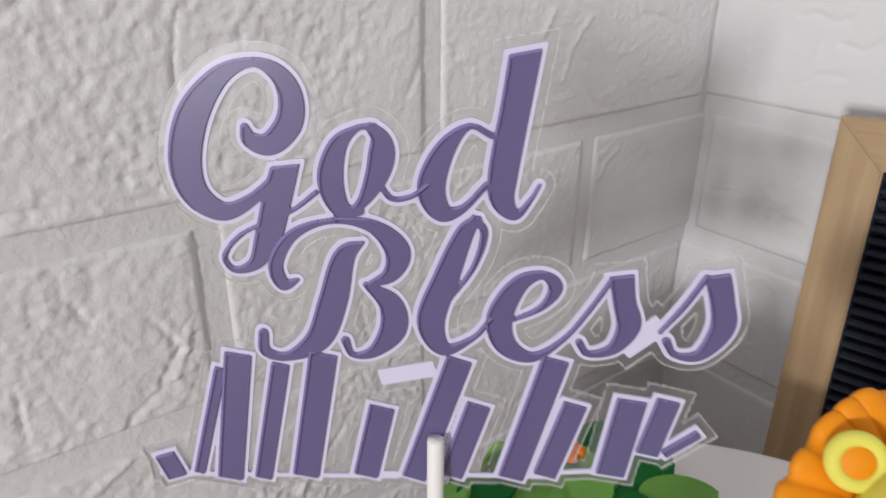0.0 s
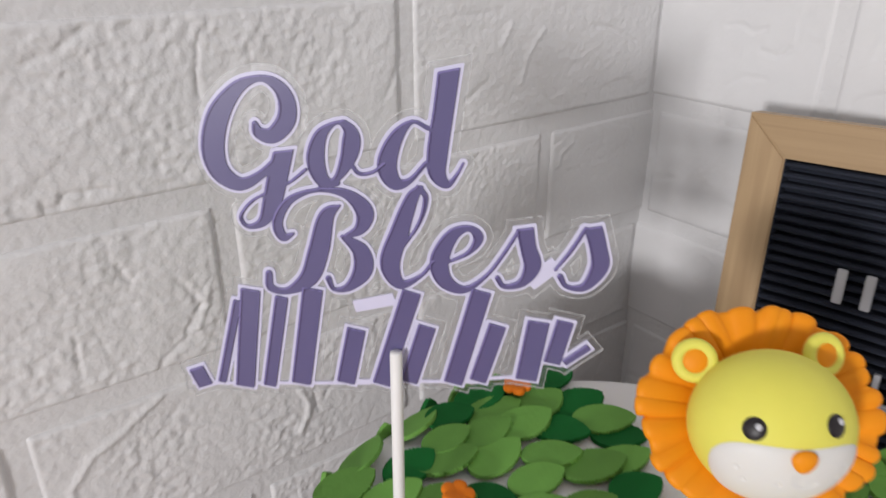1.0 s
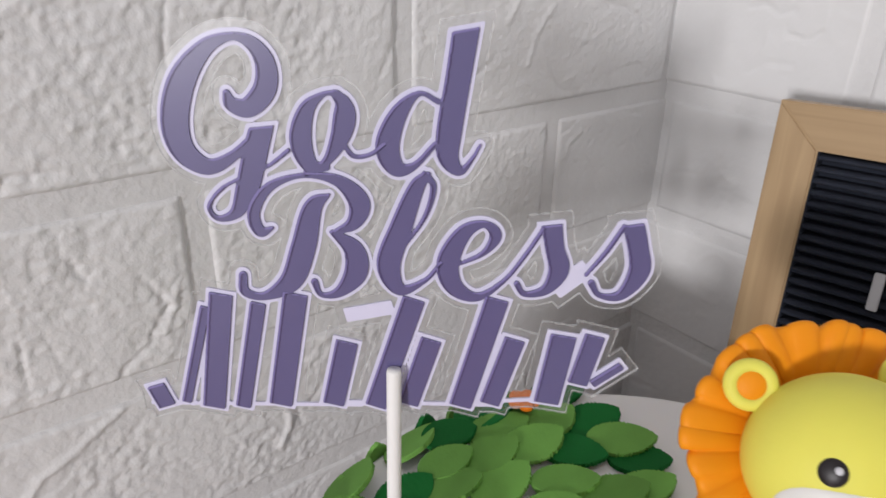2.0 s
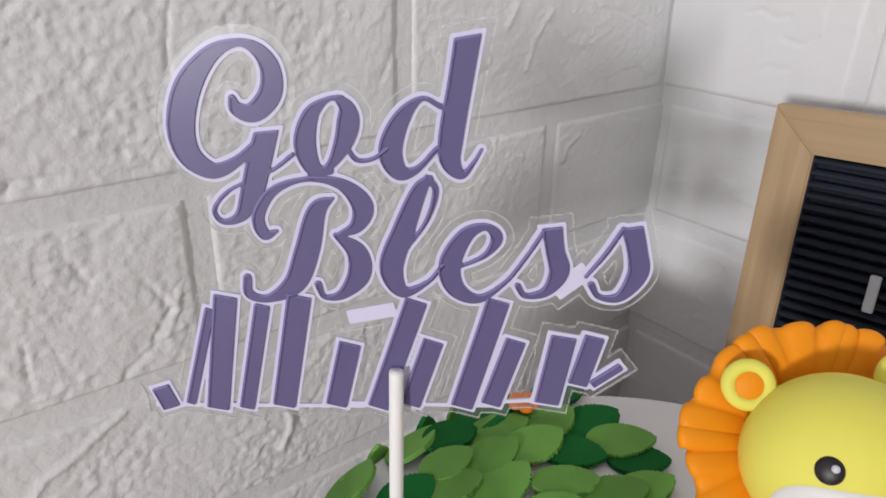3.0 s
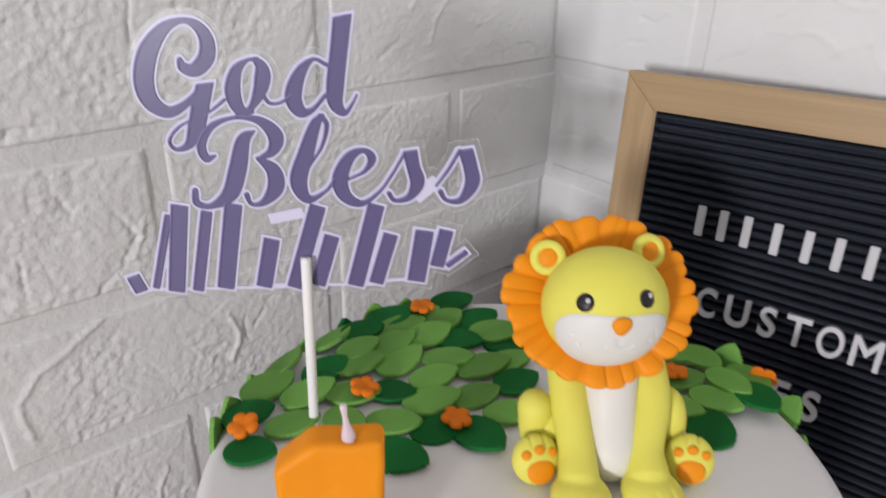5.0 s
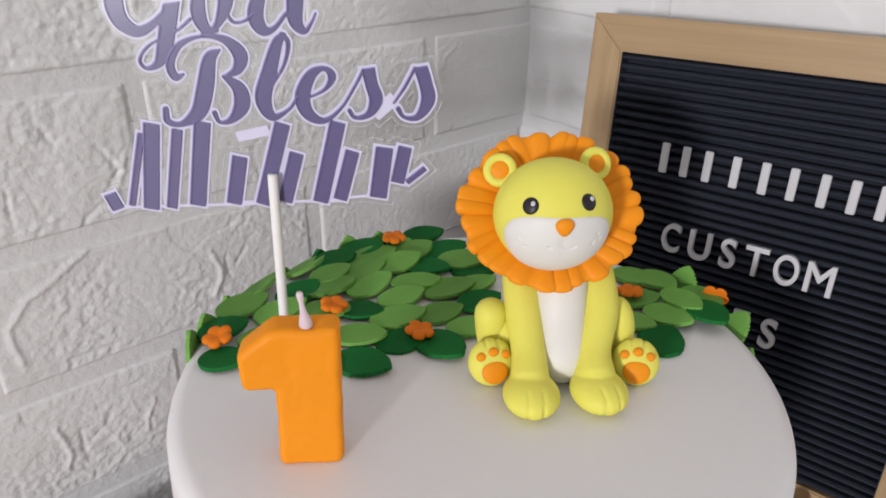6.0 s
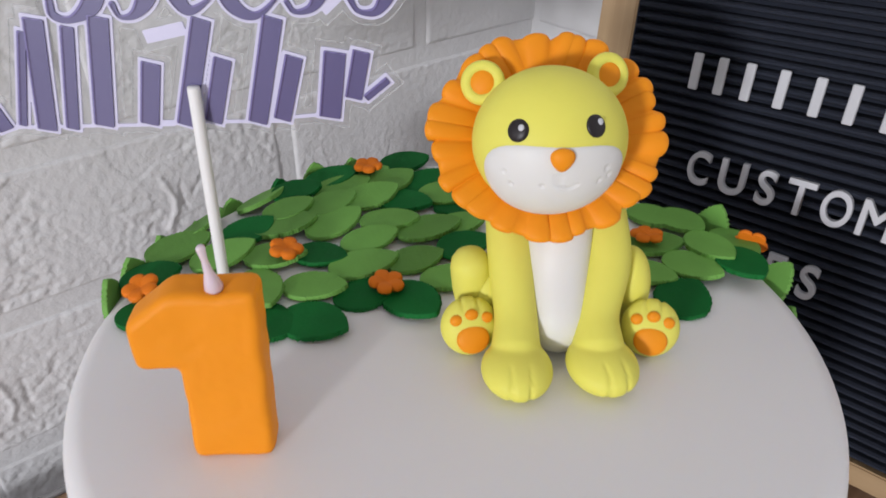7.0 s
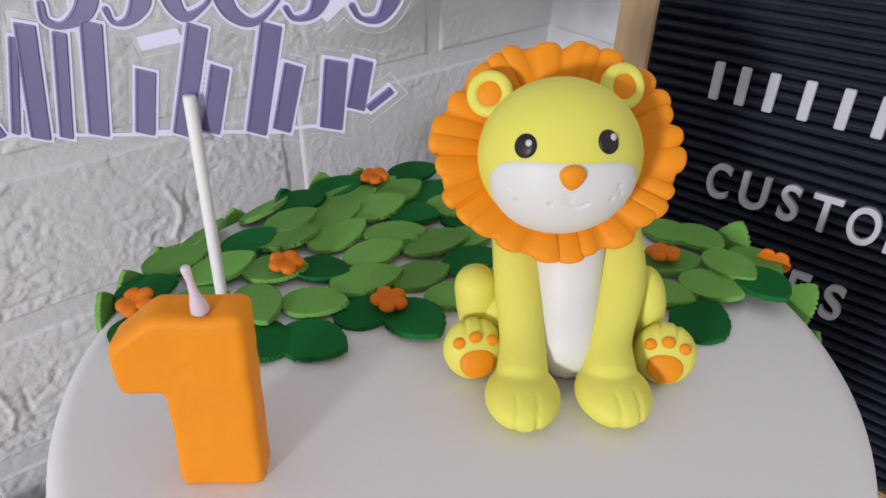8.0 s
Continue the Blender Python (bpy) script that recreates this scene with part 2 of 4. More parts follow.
def moulded(bm, voxel, rounds, weigh):
    """One closed skin over all that bm holds, softened like kneaded fondant: weigh(points) says where."""
    tmp = new("mould", as_mesh("mould", bm))
    skin = tmp.modifiers.new("skin", "REMESH")
    skin.mode, skin.voxel_size = "VOXEL", voxel
    me = bpy.data.meshes.new_from_object(tmp.evaluated_get(bpy.context.evaluated_depsgraph_get()))
    bpy.data.objects.remove(tmp)
    co, ed = np.empty(len(me.vertices) * 3), np.empty(len(me.edges) * 2, dtype=np.int32)
    me.vertices.foreach_get("co", co)
    me.edges.foreach_get("vertices", ed)
    co, ed = co.reshape(-1, 3), ed.reshape(-1, 2)
    a, b = np.concatenate([ed[:, 0], ed[:, 1]]), np.concatenate([ed[:, 1], ed[:, 0]])
    count, base = np.bincount(a, minlength=len(co))[:, None], weigh(co)
    for turn in range(rounds):
        mean = np.stack([np.bincount(a, co[b, k], len(co)) for k in range(3)], axis=1) / count
        co += 0.6 * np.maximum(base, 0.6 if turn < 3 else 0.0)[:, None] * (mean - co)
    me.vertices.foreach_set("co", co.ravel())
    return me


def revolve(profile, sides, smooth=True):
    """A closed solid of revolution about z from (radius, z) rows, bottom to top."""
    bm = bmesh.new()
    rings = [[bm.verts.new((r * math.cos(q), r * math.sin(q), z)) for q in (2 * math.pi * j / sides for j in range(sides))] for r, z in profile]
    for a, b in zip(rings, rings[1:]):
        for j in range(sides):
            bm.faces.new((a[j], a[(j + 1) % sides], b[(j + 1) % sides], b[j])).smooth = smooth
    bm.faces.new(list(reversed(rings[0])))
    bm.faces.new(rings[-1]).smooth = smooth
    return bm


# ---- the room ----
def wall_mesh(lo, hi):
    return as_mesh("wall", box(lo, hi))


def structure(name, me, material, label, category):
    ob = new(name, me)
    ob.data.materials.append(material)
    return tagged(ob, label, category, kind="structure")


wall_north = structure("wall_north", wall_mesh((WEST - 0.1, NORTH, FLOOR), (EAST + 0.1, NORTH + 0.1, CEIL)), M_JOINT, "white foam brick-pattern wall panel behind the cake", "wall")
wall_east = structure("wall_east", wall_mesh((EAST, SOUTH, FLOOR), (EAST + 0.1, NORTH, CEIL)), M_JOINT, "white foam brick-pattern wall panel beside the letter board", "wall")
wall_south = structure("wall_south", wall_mesh((WEST - 0.1, SOUTH - 0.1, FLOOR), (EAST + 0.1, SOUTH, CEIL)), M_PLASTER, "plain off-white plaster wall of the room", "wall")
bm = bmesh.new()
for lo, hi in (((SOUTH, FLOOR), (WIN_Y - WIN_W / 2, CEIL)), ((WIN_Y + WIN_W / 2, FLOOR), (NORTH, CEIL)), ((WIN_Y - WIN_W / 2, FLOOR), (WIN_Y + WIN_W / 2, WIN_Z - WIN_H / 2)), ((WIN_Y - WIN_W / 2, WIN_Z + WIN_H / 2), (WIN_Y + WIN_W / 2, CEIL))):
    add_box(bm, (WEST - 0.1, *lo), (WEST, *hi))
wall_west = structure("wall_west", as_mesh("wall", bm), M_PLASTER, "plain off-white plaster wall with the window", "wall")
floor = structure("floor", wall_mesh((WEST - 0.1, SOUTH - 0.1, FLOOR - 0.05), (EAST + 0.1, NORTH + 0.1, FLOOR)), M_FLOOR, "greyish brown tiled floor of the room", "floor")
ceiling = structure("ceiling", wall_mesh((WEST - 0.1, SOUTH - 0.1, CEIL), (EAST + 0.1, NORTH + 0.1, CEIL + 0.05)), M_CEILING, "plain white painted ceiling of the room", "ceiling")

window = new("window_1")
window.location = (WEST - 0.06, WIN_Y, WIN_Z - WIN_H / 2)
tagged(window, "white framed window that lets the daylight in", "window", kind="structure")
for y0, y1, z0, z1 in ((-WIN_W / 2, -WIN_W / 2 + 0.03, 0, WIN_H), (WIN_W / 2 - 0.03, WIN_W / 2, 0, WIN_H), (-WIN_W / 2 + 0.03, WIN_W / 2 - 0.03, 0, 0.03), (-WIN_W / 2 + 0.03, WIN_W / 2 - 0.03, WIN_H - 0.03, WIN_H)):
    part("window_frame", box((-0.02, y0, z0), (0.02, y1, z1), 0.003), M_FRAME, window)
pane = part("pane", box((-0.003, -WIN_W / 2 + 0.03, 0.03), (0.003, WIN_W / 2 - 0.03, WIN_H - 0.03)), M_PANE, window)
pane.visible_shadow = False

# table, a little off the brick wall, with a grey edging strip along its back
table = new("table")
table.location = (-0.22, -0.22, FLOOR)
tagged(table, "brown wooden table with a thin grey edging strip", "table")
TOP = TABLE - FLOOR
X0, X1, Y0, Y1 = -0.58, 0.585, -0.42, 0.4355
part("tabletop", box((X0, Y0, TOP - 0.028), (X1, Y1, TOP), 0.003), M_TABLE, table)
part("edging_strip", box((X0, Y1 + 0.0005, TOP - 0.028), (X1, Y1 + 0.0036, TOP + 0.0006), 0.001), M_TRIM, table, "grey edging strip")
leg_mesh = as_mesh("leg", box((-0.025, -0.025, 0), (0.025, 0.025, TOP - 0.028), 0.004))
for x in (X0 + 0.06, X1 - 0.06):
    for y in (Y0 + 0.06, Y1 - 0.06):
        part("leg", leg_mesh, M_TABLE, table).location = (x, y, 0)

# ---- the cake ----
CAKE = Vector((0.1473, 0.0559, TABLE))
CAKE_TOP = 0.14
H = CAKE_TOP - TABLE
cake = new("cake")
cake.location = CAKE
tagged(cake, "round white fondant cake with green leaves on its top", "cake")
rows = [(0.0015, 0.0), (0.128, 0.0), (0.1305, 0.002)]
rows += [(0.1219 + 0.0546 * (H - 0.007 - z), z) for z in np.linspace(0.01, H - 0.010, 12)]
for k in range(1, 9):
    q = k / 8 * math.pi / 2
    rows.append((0.1219 - 0.007 + 0.007 * math.cos(q), H - 0.007 + 0.007 * math.sin(q)))
rows += [(r, H + 0.0006 * (1 - (r / 0.115) ** 2)) for r in (0.09, 0.06, 0.03, 0.002)]
body = part("body", revolve(rows, 128), M_ICING, cake)


def leaf_mesh(name, length, width, seed, material, edge):
    """A rolled-fondant leaf cut with a pinked edge: round at the stalk, pointed at the tip, gently cupped."""
    rng = random.Random(seed)
    n, teeth = 60, rng.randint(17, 22)
    bite = [rng.random() ** 1.3 for _ in range(2 * teeth + 2)]
    outline = []
    for side in (1, -1):
        for i in range(n + 1):
            s = i / n if side == 1 else 1 - i / n
            half = width / 2 * (math.sqrt(max(0, 1 - (1 - s / 0.45) ** 2)) if s < 0.45 else (1 - ((s - 0.45) / 0.55) ** 2.0) ** 0.8)
            plain = half
            if 0.0 < s < 1.0:
                half += 0.0016 * bite[int(s * teeth) + (teeth if side < 0 else 0)] * (abs(((s * teeth) % 1) - 0.5) * 2 - 0.6) * min(1, s * 3) + rng.uniform(-0.00008, 0.00008)
            outline.append((length * (s - 0.5), side * max(half, 0), side * plain))
    pts = []
    for x, y, plain in outline:
        if not pts or math.hypot(x - pts[-1][0], y - pts[-1][1]) > 1e-5:
            pts.append((x, y, plain))
    if math.hypot(pts[0][0] - pts[-1][0], pts[0][1] - pts[-1][1]) < 1e-5:
        pts.pop()
    bend, cup, thick = rng.uniform(0.2, 1.2), rng.uniform(-3.0, 6.0), 0.0019

    def lift(x, y):
        return bend * (x + length / 2) ** 2 * 0.9 + cup * y * y
    bm = bmesh.new()
    rings = []
    for shrink, z in ((1.0, 0.0), (1.0, thick * 0.82), (0.982, thick), (0.84, thick * 1.02), (0.6, thick), (0.3, thick)):
        ring = [(x * shrink, (y if shrink > 0.9 else plain) * shrink) for x, y, plain in pts]
        rings.append([bm.verts.new((x, y, z + lift(x, y))) for x, y in ring])
    m = len(pts)
    for a, b in zip(rings, rings[1:]):
        for j in range(m):
            bm.faces.new((a[j], a[(j + 1) % m], b[(j + 1) % m], b[j]))
    for ring in rings[:3]:
        for j in range(m):
            bm.edges.get((ring[j], ring[(j + 1) % m])).smooth = False
    mid = bm.verts.new((0, 0, thick + lift(0, 0)))
    for j in range(m):
        bm.faces.new((rings[-1][j], rings[-1][(j + 1) % m], mid))
    low = bm.verts.new((0, 0, lift(0, 0)))
    for j in range(m):
        bm.faces.new((rings[0][(j + 1) % m], rings[0][j], low))
    me = as_mesh(name, bm)
    for p in me.polygons:
        p.use_smooth = True
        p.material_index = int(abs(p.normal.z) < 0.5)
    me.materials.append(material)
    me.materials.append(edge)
    return me


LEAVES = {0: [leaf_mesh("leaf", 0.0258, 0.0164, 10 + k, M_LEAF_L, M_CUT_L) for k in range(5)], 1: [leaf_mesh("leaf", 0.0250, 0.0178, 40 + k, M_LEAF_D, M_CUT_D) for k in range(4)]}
rng = random.Random(5)


def lay_leaf(x, y, angle, length, dark, level, roll=0, broad=1.0):
    """One leaf on the cake's top, its tip a little raised; x, y and length in millimetres from the cake's middle, level: how many leaves lie under it; roll: how far it is propped up on its neighbours; broad: its width against the usual."""
    ob = part("leaf", rng.choice(LEAVES[dark]), None, cake)
    size = max(0.88, min(1.08, length / 25.5))
    ob.matrix_basis = Matrix.Translation((x / 1000, y / 1000, H + 0.0011 + 0.00085 * level)) @ pose(0, 0, 0, rng.uniform(-3, 3) + roll, -4.5 - rng.uniform(-2.0, 2.0), angle) @ Matrix.Diagonal((size, size * broad, 1, 1))


# x, y, angle, length, dark, level
FRONT = [(-37, 29, -65, 27.2, 1, 0), (-5, 17, -89, 26.9, 1, 1), (-15, 31, -24, 23.9, 1, 0), (-51, 43, 154, 22, 1, 0), (-51, 37, 166, 20, 1, 0), (-27, 45, -43, 23.7, 0, 1), (-43, 56, -101, 26.1, 0, 1), (-29, 70, -32, 23.7, 0, 2), (-15, 61, -53, 21.8, 1, 0.6), (-6, 45, -20, 26.8, 0, 1.6), (11, 36, -18, 23.0, 0, 1), (14, 19, -34, 22, 0, 1), (-59, 70, -21, 23, 0, 1)]
MIDDLE = [(5, 57, -16, 23.7, 0, 2), (28, 49, -22, 27.4, 0, 2), (19, 63, -36, 24.5, 0, 2.6), (1, 76, 3, 26.4, 0, 2), (-16, 86, -19, 26.4, 0, 2.6), (-9, 95, -4, 22.7, 0, 3.2), (7, 89, -3, 25.3, 0, 2.6), (24, 84, -6, 27.5, 0, 2.6), (31, 31, -16, 23, 1, 2), (-29, 92, 4, 24.6, 1, 1.6), (-44, 82, -5, 25.6, 0, 2.4), (-55, 97, 0, 25.8, 0, 2.4), (-70, 86, -17, 21, 1, 1.6), (-79, 67, -51, 22.4, 1, 0)]
BACK = [(19, 98, -9, 26.9, 0, 2), (38, 90, 0, 27.1, 0, 2), (34, 101, -8, 22.4, 0, 1.6), (1, 106, -21, 22, 1, 3.4), (34, 73, -56, 26.0, 1, 1), (53, 81, -14, 27, 1, 1), (53, 66, -37, 27.0, 0, 1.6), (51, 56, -47, 24.2, 1, 0), (40, 45, -18, 25.0, 0, 0.6), (56, 102, -22, 24.8, 1, 1), (21, 109, -15, 26, 1, 2)]
SIDE = [(71, -41, 8, 23, 1, 0), (73, -24, -73, 22, 0, 0.5), (107, -1, -93, 23, 0, 1), (90, -14, -41, 24, 0, 1.5), (88, -33, -75, 23, 0, 2), (111, -12, -99, 23, 0, 2.5), (113, -35, -100, 22, 0, 3), (102, -31, -102, 23, 0, 4), (101, -45, -112, 23, 1, 4.5)]
for leaf in FRONT + MIDDLE + BACK:
    lay_leaf(*leaf)
for leaf in SIDE:
    lay_leaf(*leaf, (4 if leaf[4] else 1) if leaf[5] > 1 else 0, 1.2 if leaf[5] == 0 else 1.08)
# leaves that lap over the rim
for x, y, angle, dark, roll in ((-41, 108, 26, 0, -28), (-12, 112, 14, 0, -25)):
    ob = part("leaf", rng.choice(LEAVES[dark]), None, cake)
    ob.matrix_basis = Matrix.Translation((x / 1000, y / 1000, H + 0.002)) @ pose(0, 0, 0, 0, 0, angle) @ pose(0, 0, 0, roll, -3, 0)
# leaves pressed upright on the cake's side, their tips above the rim
for turn, lift, lean, out, dark in ((134, 0.001, 4, -84, 0), (127, 0.0, -10, -84, 0), (119, -0.001, 16, -84, 0), (110, -0.005, 10, -84, 0), (101, -0.003, -8, -84, 0), (90, -0.002, 18, -84, 1), (81, 0.0, -4, -80, 0), (73, -0.001, 12, -84, 0), (62, -0.005, -12, -84, 1), (-10, 0.006, 8, -78, 0), (-26, 0.001, 6, -52, 0), (-31, -0.012, 6, -66, 0)):
    ob = part("leaf", rng.choice(LEAVES[dark]), None, cake)
    q = radians(turn)
    ob.matrix_basis = Matrix.Translation((0.1215 * math.cos(q), 0.1215 * math.sin(q), H - 0.006 + lift)) @ pose(0, 0, 0, 0, 0, turn) @ pose(0, 0, 0, lean, out, 0)


def flower_mesh():
    """A small five-petalled blossom pressed out of fondant."""
    bm = bmesh.new()
    n, rings = 60, []
    for k, z in ((1.0, 0.0), (1.03, 0.0009), (0.98, 0.0018), (0.85, 0.0023), (0.5, 0.0022), (0.25, 0.0016), (0.05, 0.0013)):
        ring = []
        for j in range(n):
            q = 2 * math.pi * j / n
            petal = abs(math.cos(2.5 * q))
            r = 0.0064 * (0.66 + 0.34 * petal ** 0.5)
            ring.append(bm.verts.new((k * r * math.cos(q), k * r * math.sin(q), z * (0.86 + 0.14 * petal))))
        rings.append(ring)
    for a, b in zip(rings, rings[1:]):
        for j in range(n):
            bm.faces.new((a[j], a[(j + 1) % n], b[(j + 1) % n], b[j])).smooth = True
    bm.faces.new(list(reversed(rings[0])))
    bm.faces.new(rings[-1])
    me = as_mesh("flower", bm)
    me.materials.append(M_BLOSSOM)
    return me


FLOWER = flower_mesh()
for x, y, z, rx, ry, rz in ((-76, 78, 6.5, 0, -14, 10), (-26.5, 66, 8.2, 8, 0, 40), (-8, 28.0, 6.2, 4, 4, 8), (35, 101.5, 8.5, 0, 0, 25), (87.5, -12, 7.5, 0, 8, 50), (117, -39, 6.0, 0, 66, 20)):
    ob = part("flower", FLOWER, None, cake)
    ob.matrix_basis = Matrix.Translation((x / 1000, y / 1000, H + z / 1000 - 0.0012)) @ pose(0, 0, 0, rx, ry, rz)

# ---- the orange number candle ----
candle = new("number_candle")
candle.matrix_world = Matrix(((0.8039, 0.5947, 0, 0.0563), (-0.5947, 0.8039, 0, 0.0577), (0, 0, 1, CAKE_TOP), (0, 0, 0, 1)))
tagged(candle, "chunky orange fondant number one candle on the cake", "candle")
bm = bmesh.new()
shape = [(0, 0), (0.0215, 0), (0.0222, 0.0508), (0.0005, 0.0508), (-0.0107, 0.0425), (-0.0098, 0.0292), (0.0006, 0.0292)]
f = bm.faces.new([bm.verts.new((1000 * x, 0, 1000 * z)) for x, z in shape])
ext = bmesh.ops.extrude_face_region(bm, geom=[f])["geom"]
bmesh.ops.translate(bm, vec=(0, 11, 0), verts=[g for g in ext if isinstance(g, bmesh.types.BMVert)])
bmesh.ops.recalc_face_normals(bm, faces=bm.faces)
bmesh.ops.bevel(bm, geom=list(bm.edges), offset=2.0, segments=3, affect="EDGES", profile=0.5)
me = moulded(bm, 0.5, 9, lambda co: np.ones(len(co)))
for v in me.vertices:
    p = v.co
    p += 0.30 * noise.noise_vector(p * 0.11 + Vector((3, 1, 7))) + 0.10 * noise.noise_vector(p * 0.35)
    dent = math.exp(-((p.x - 12.5) ** 2 + (p.y - 4.2) ** 2) / 9.0) * max(0.0, min(1.0, (p.z - 44) / 5))
    notch = math.exp(-((p.z - 18) / 2.2) ** 2) * max(0.0, min(1.0, (2.5 - p.x) / 2))
    # the digit leans back a little
    v.co = Vector((p.x + 0.35 * notch, p.y + 0.11 * p.z, max(p.z, 0.0) - 1.3 * dent)) / 1000
for p in me.polygons:
    p.use_smooth = True
part("digit", me, M_ORANGE, candle)
wick = revolve([(0.0020, 0.0), (0.0023, 0.001), (0.0019, 0.0030), (0.0011, 0.0058), (0.0008, 0.0090), (0.0011, 0.0118), (0.0011, 0.0126), (0.0007, 0.0131)], 16)
part("wick", wick, M_WICK, candle, "pale pink waxed wick").matrix_basis = pose(0.0117, 0.0098, 0.0495, 0, -6, 0)


# ---- the lion ----
def lion_mesh():
    """The seated fondant lion, all one mesh. Millimetres: x to its left hand's side as seen from the front, y backwards, z up."""
    bm = bmesh.new()
    Y, O, W, K, D = 0, 1, 2, 3, 4
    # trunk, belly, tail and haunches
    add_ball(bm, (6.5, 17, 22), (16, 13, 23), slot=Y)
    add_tube(bm, [(7.4, 14, 39, 10.6), (7.3, 9.5, 24, 11.0), (7.2, 0.5, 10.4, 11.3)], W, 32)
    add_tube(bm, [(-17, 12, 4, 6.0), (-19, 11.5, 14, 6.5), (-20, 11.5, 23.5, 6.6)], Y)
    add_ball(bm, (32.8, 12, 13.5), (7.0, 9.5, 15), slot=Y)
    add_ball(bm, (-14, 14, 12), (9, 11, 12), slot=Y)
    def grooved(bm, centre, radii, turn, lines, axis, start, depth):
        """A soft paw with creases pressed between its toes; axis and start: from where on the creases run."""
        mark = set(bm.verts)
        add_ball(bm, (0, 0, 0), radii, Matrix(), Y, 64, 40)
        for v in set(bm.verts) - mark:
            away = max(0.0, min(1.0, (v.co.dot(axis) - start) / 3.0))
            press = sum(math.exp(-((v.co.x - x) / 0.55) ** 2) for x in lines)
            v.co *= 1 - depth * away * press
            v.co = turn @ v.co + Vector(centre)
    # front legs, each moulded in one with its paw
    for limb, x, y, soft in (([(-7.2, 21, 40, 8.0), (-7.4, 9, 26, 7.4), (-6.9, -3.5, 15, 6.8), (-7.6, -12.0, 9, 7.6)], -8.0, -18.3, 26), ([(21.6, 21, 40, 8.3), (23.0, 9, 27, 7.8), (18.6, -3.5, 15, 7.0), (17.8, -12, 9, 7.9)], 18.1, -17.5, 7)):
        one = bmesh.new()
        add_tube(one, limb, Y, 44, 14)
        grooved(one, (x, y, 6.3), (10.8, 12.2, 6.7), pose(0, 0, 0, 0, 0, 12 if x > 0 else -2), (-2.6, 3.2), Vector((0, -1, 0)), 4.0, 0.07)
        me = moulded(one, 0.34, soft, lambda co: np.clip(1.25 - np.abs(co[:, 2] - 12.0) / 5.0, 0.0, 1.0) * np.clip((co[:, 1] + 25.0) / 6.0, 0.0, 1.0))
        mark = len(bm.faces)
        bm.from_mesh(me)
        bm.faces.ensure_lookup_table()
        for f in bm.faces[mark:]:
            f.material_index, f.smooth = Y, True
        bpy.data.meshes.remove(me)
    # hind paws with their pads
    for x, y, z, turn in ((-20.9, -3.2, 10.4, 8), (36.0, -5.6, 9.8, -14)):
        m = Matrix.Translation((x, y, z)) @ pose(0, 0, 0, 0, 0, turn) @ pose(0, 0, 0, -26, 0, 0)
        m3 = m.to_3x3().to_4x4()
        grooved(bm, m @ Vector((0, 1.5, 0)), (9.2, 5.6, 9.4), m3, (-2.5, 2.5), Vector((0, 0, 1)), 4.4, 0.075)
        add_ball(bm, m @ Vector((0, -3.3, -3.2)), (5.2, 1.6, 4.7), m3, O)
        for dx, dz in ((-4.7, 2.2), (0, 3.7), (4.7, 2.2)):
            add_ball(bm, m @ Vector((dx, -3.2 + 0.13 * abs(dx), dz + 0.8)), (2.1, 1.3, 1.8), m3, O, 16, 10)
    # head in its own frame: x across, -y to the front, z up
    head = Matrix.Translation((1.2, 11.8, 67.0))
    r3 = head.to_3x3().to_4x4()
    RX, RY, RZ = 22.3, 19.8, 21.0
    add_ball(bm, head @ Vector((0, 0, 0)), (RX, RY, RZ), r3, Y, 56, 36)
    # mane: a pleated ruff
    rng = random.Random(3)
    ruff = Matrix.Translation((2.2, 20.4, 64.0)) @ pose(0, 0, 0, -38.0, 0, 0)
    petals, per = 27, 16
    widths = [rng.uniform(0.8, 1.25) for _ in range(petals)]
    starts = [2 * math.pi * sum(widths[:k]) / sum(widths) for k in range(petals + 1)]
    amp = [rng.uniform(0.7, 1.3) for _ in range(petals)]
    out = [rng.uniform(-0.9, 0.9) for _ in range(petals)]
    skew = [rng.uniform(0.8, 1.3) for _ in range(petals)]
    deep = [rng.uniform(0.15, 1.0) for _ in range(petals)]
    n = petals * per
    grid = []
    for s, base, face in ((0.0, 2.5, 1), (0.15, 0.4, 1), (0.35, -1.2, 1), (0.55, -2.1, 1), (0.75, -2.7, 1), (0.90, -2.9, 1), (0.97, -2.6, 1), (1.0, -1.8, 1), (1.0, -0.7, 1), (0.96, 0.3, 0.9), (0.6, 3.0, 0.5), (0.0, 5.0, 0)):
        ring = []
        for j in range(n):
            k, ph = j // per, (j % per) / per
            q = starts[k] + (starts[k + 1] - starts[k]) * ph + 0.07 * s * math.sin(k * 1.7 + 0.5)
            ridge = 1 - abs(2 * ph ** skew[k] - 1) ** 2.0
            pinch = deep[k if ph < 0.5 else (k + 1) % petals] * math.exp(-(min(ph, 1 - ph) / 0.11) ** 2)
            rad = 16.0 + (19.0 + out[k]) * s - (2.0 * (1.0 - math.sqrt(1.0 - 0.96 * (2 * ph - 1) ** 2)) + 0.4 * pinch) * s ** 4
            y = base - face * (1.2 * ((0.4 + 0.6 * amp[k]) * ridge - 0.6) - 0.8 * pinch) * (0.1 + 0.9 * s)
            ring.append(bm.verts.new(ruff @ Vector((1.025 * rad * math.cos(q), y, 0.905 * rad * math.sin(q)))))
        grid.append(ring)
    for a, b in zip(grid, grid[1:]):
        for j in range(n):
            f = bm.faces.new((a[j], a[(j + 1) % n], b[(j + 1) % n], b[j]))
            f.material_index, f.smooth = O, True
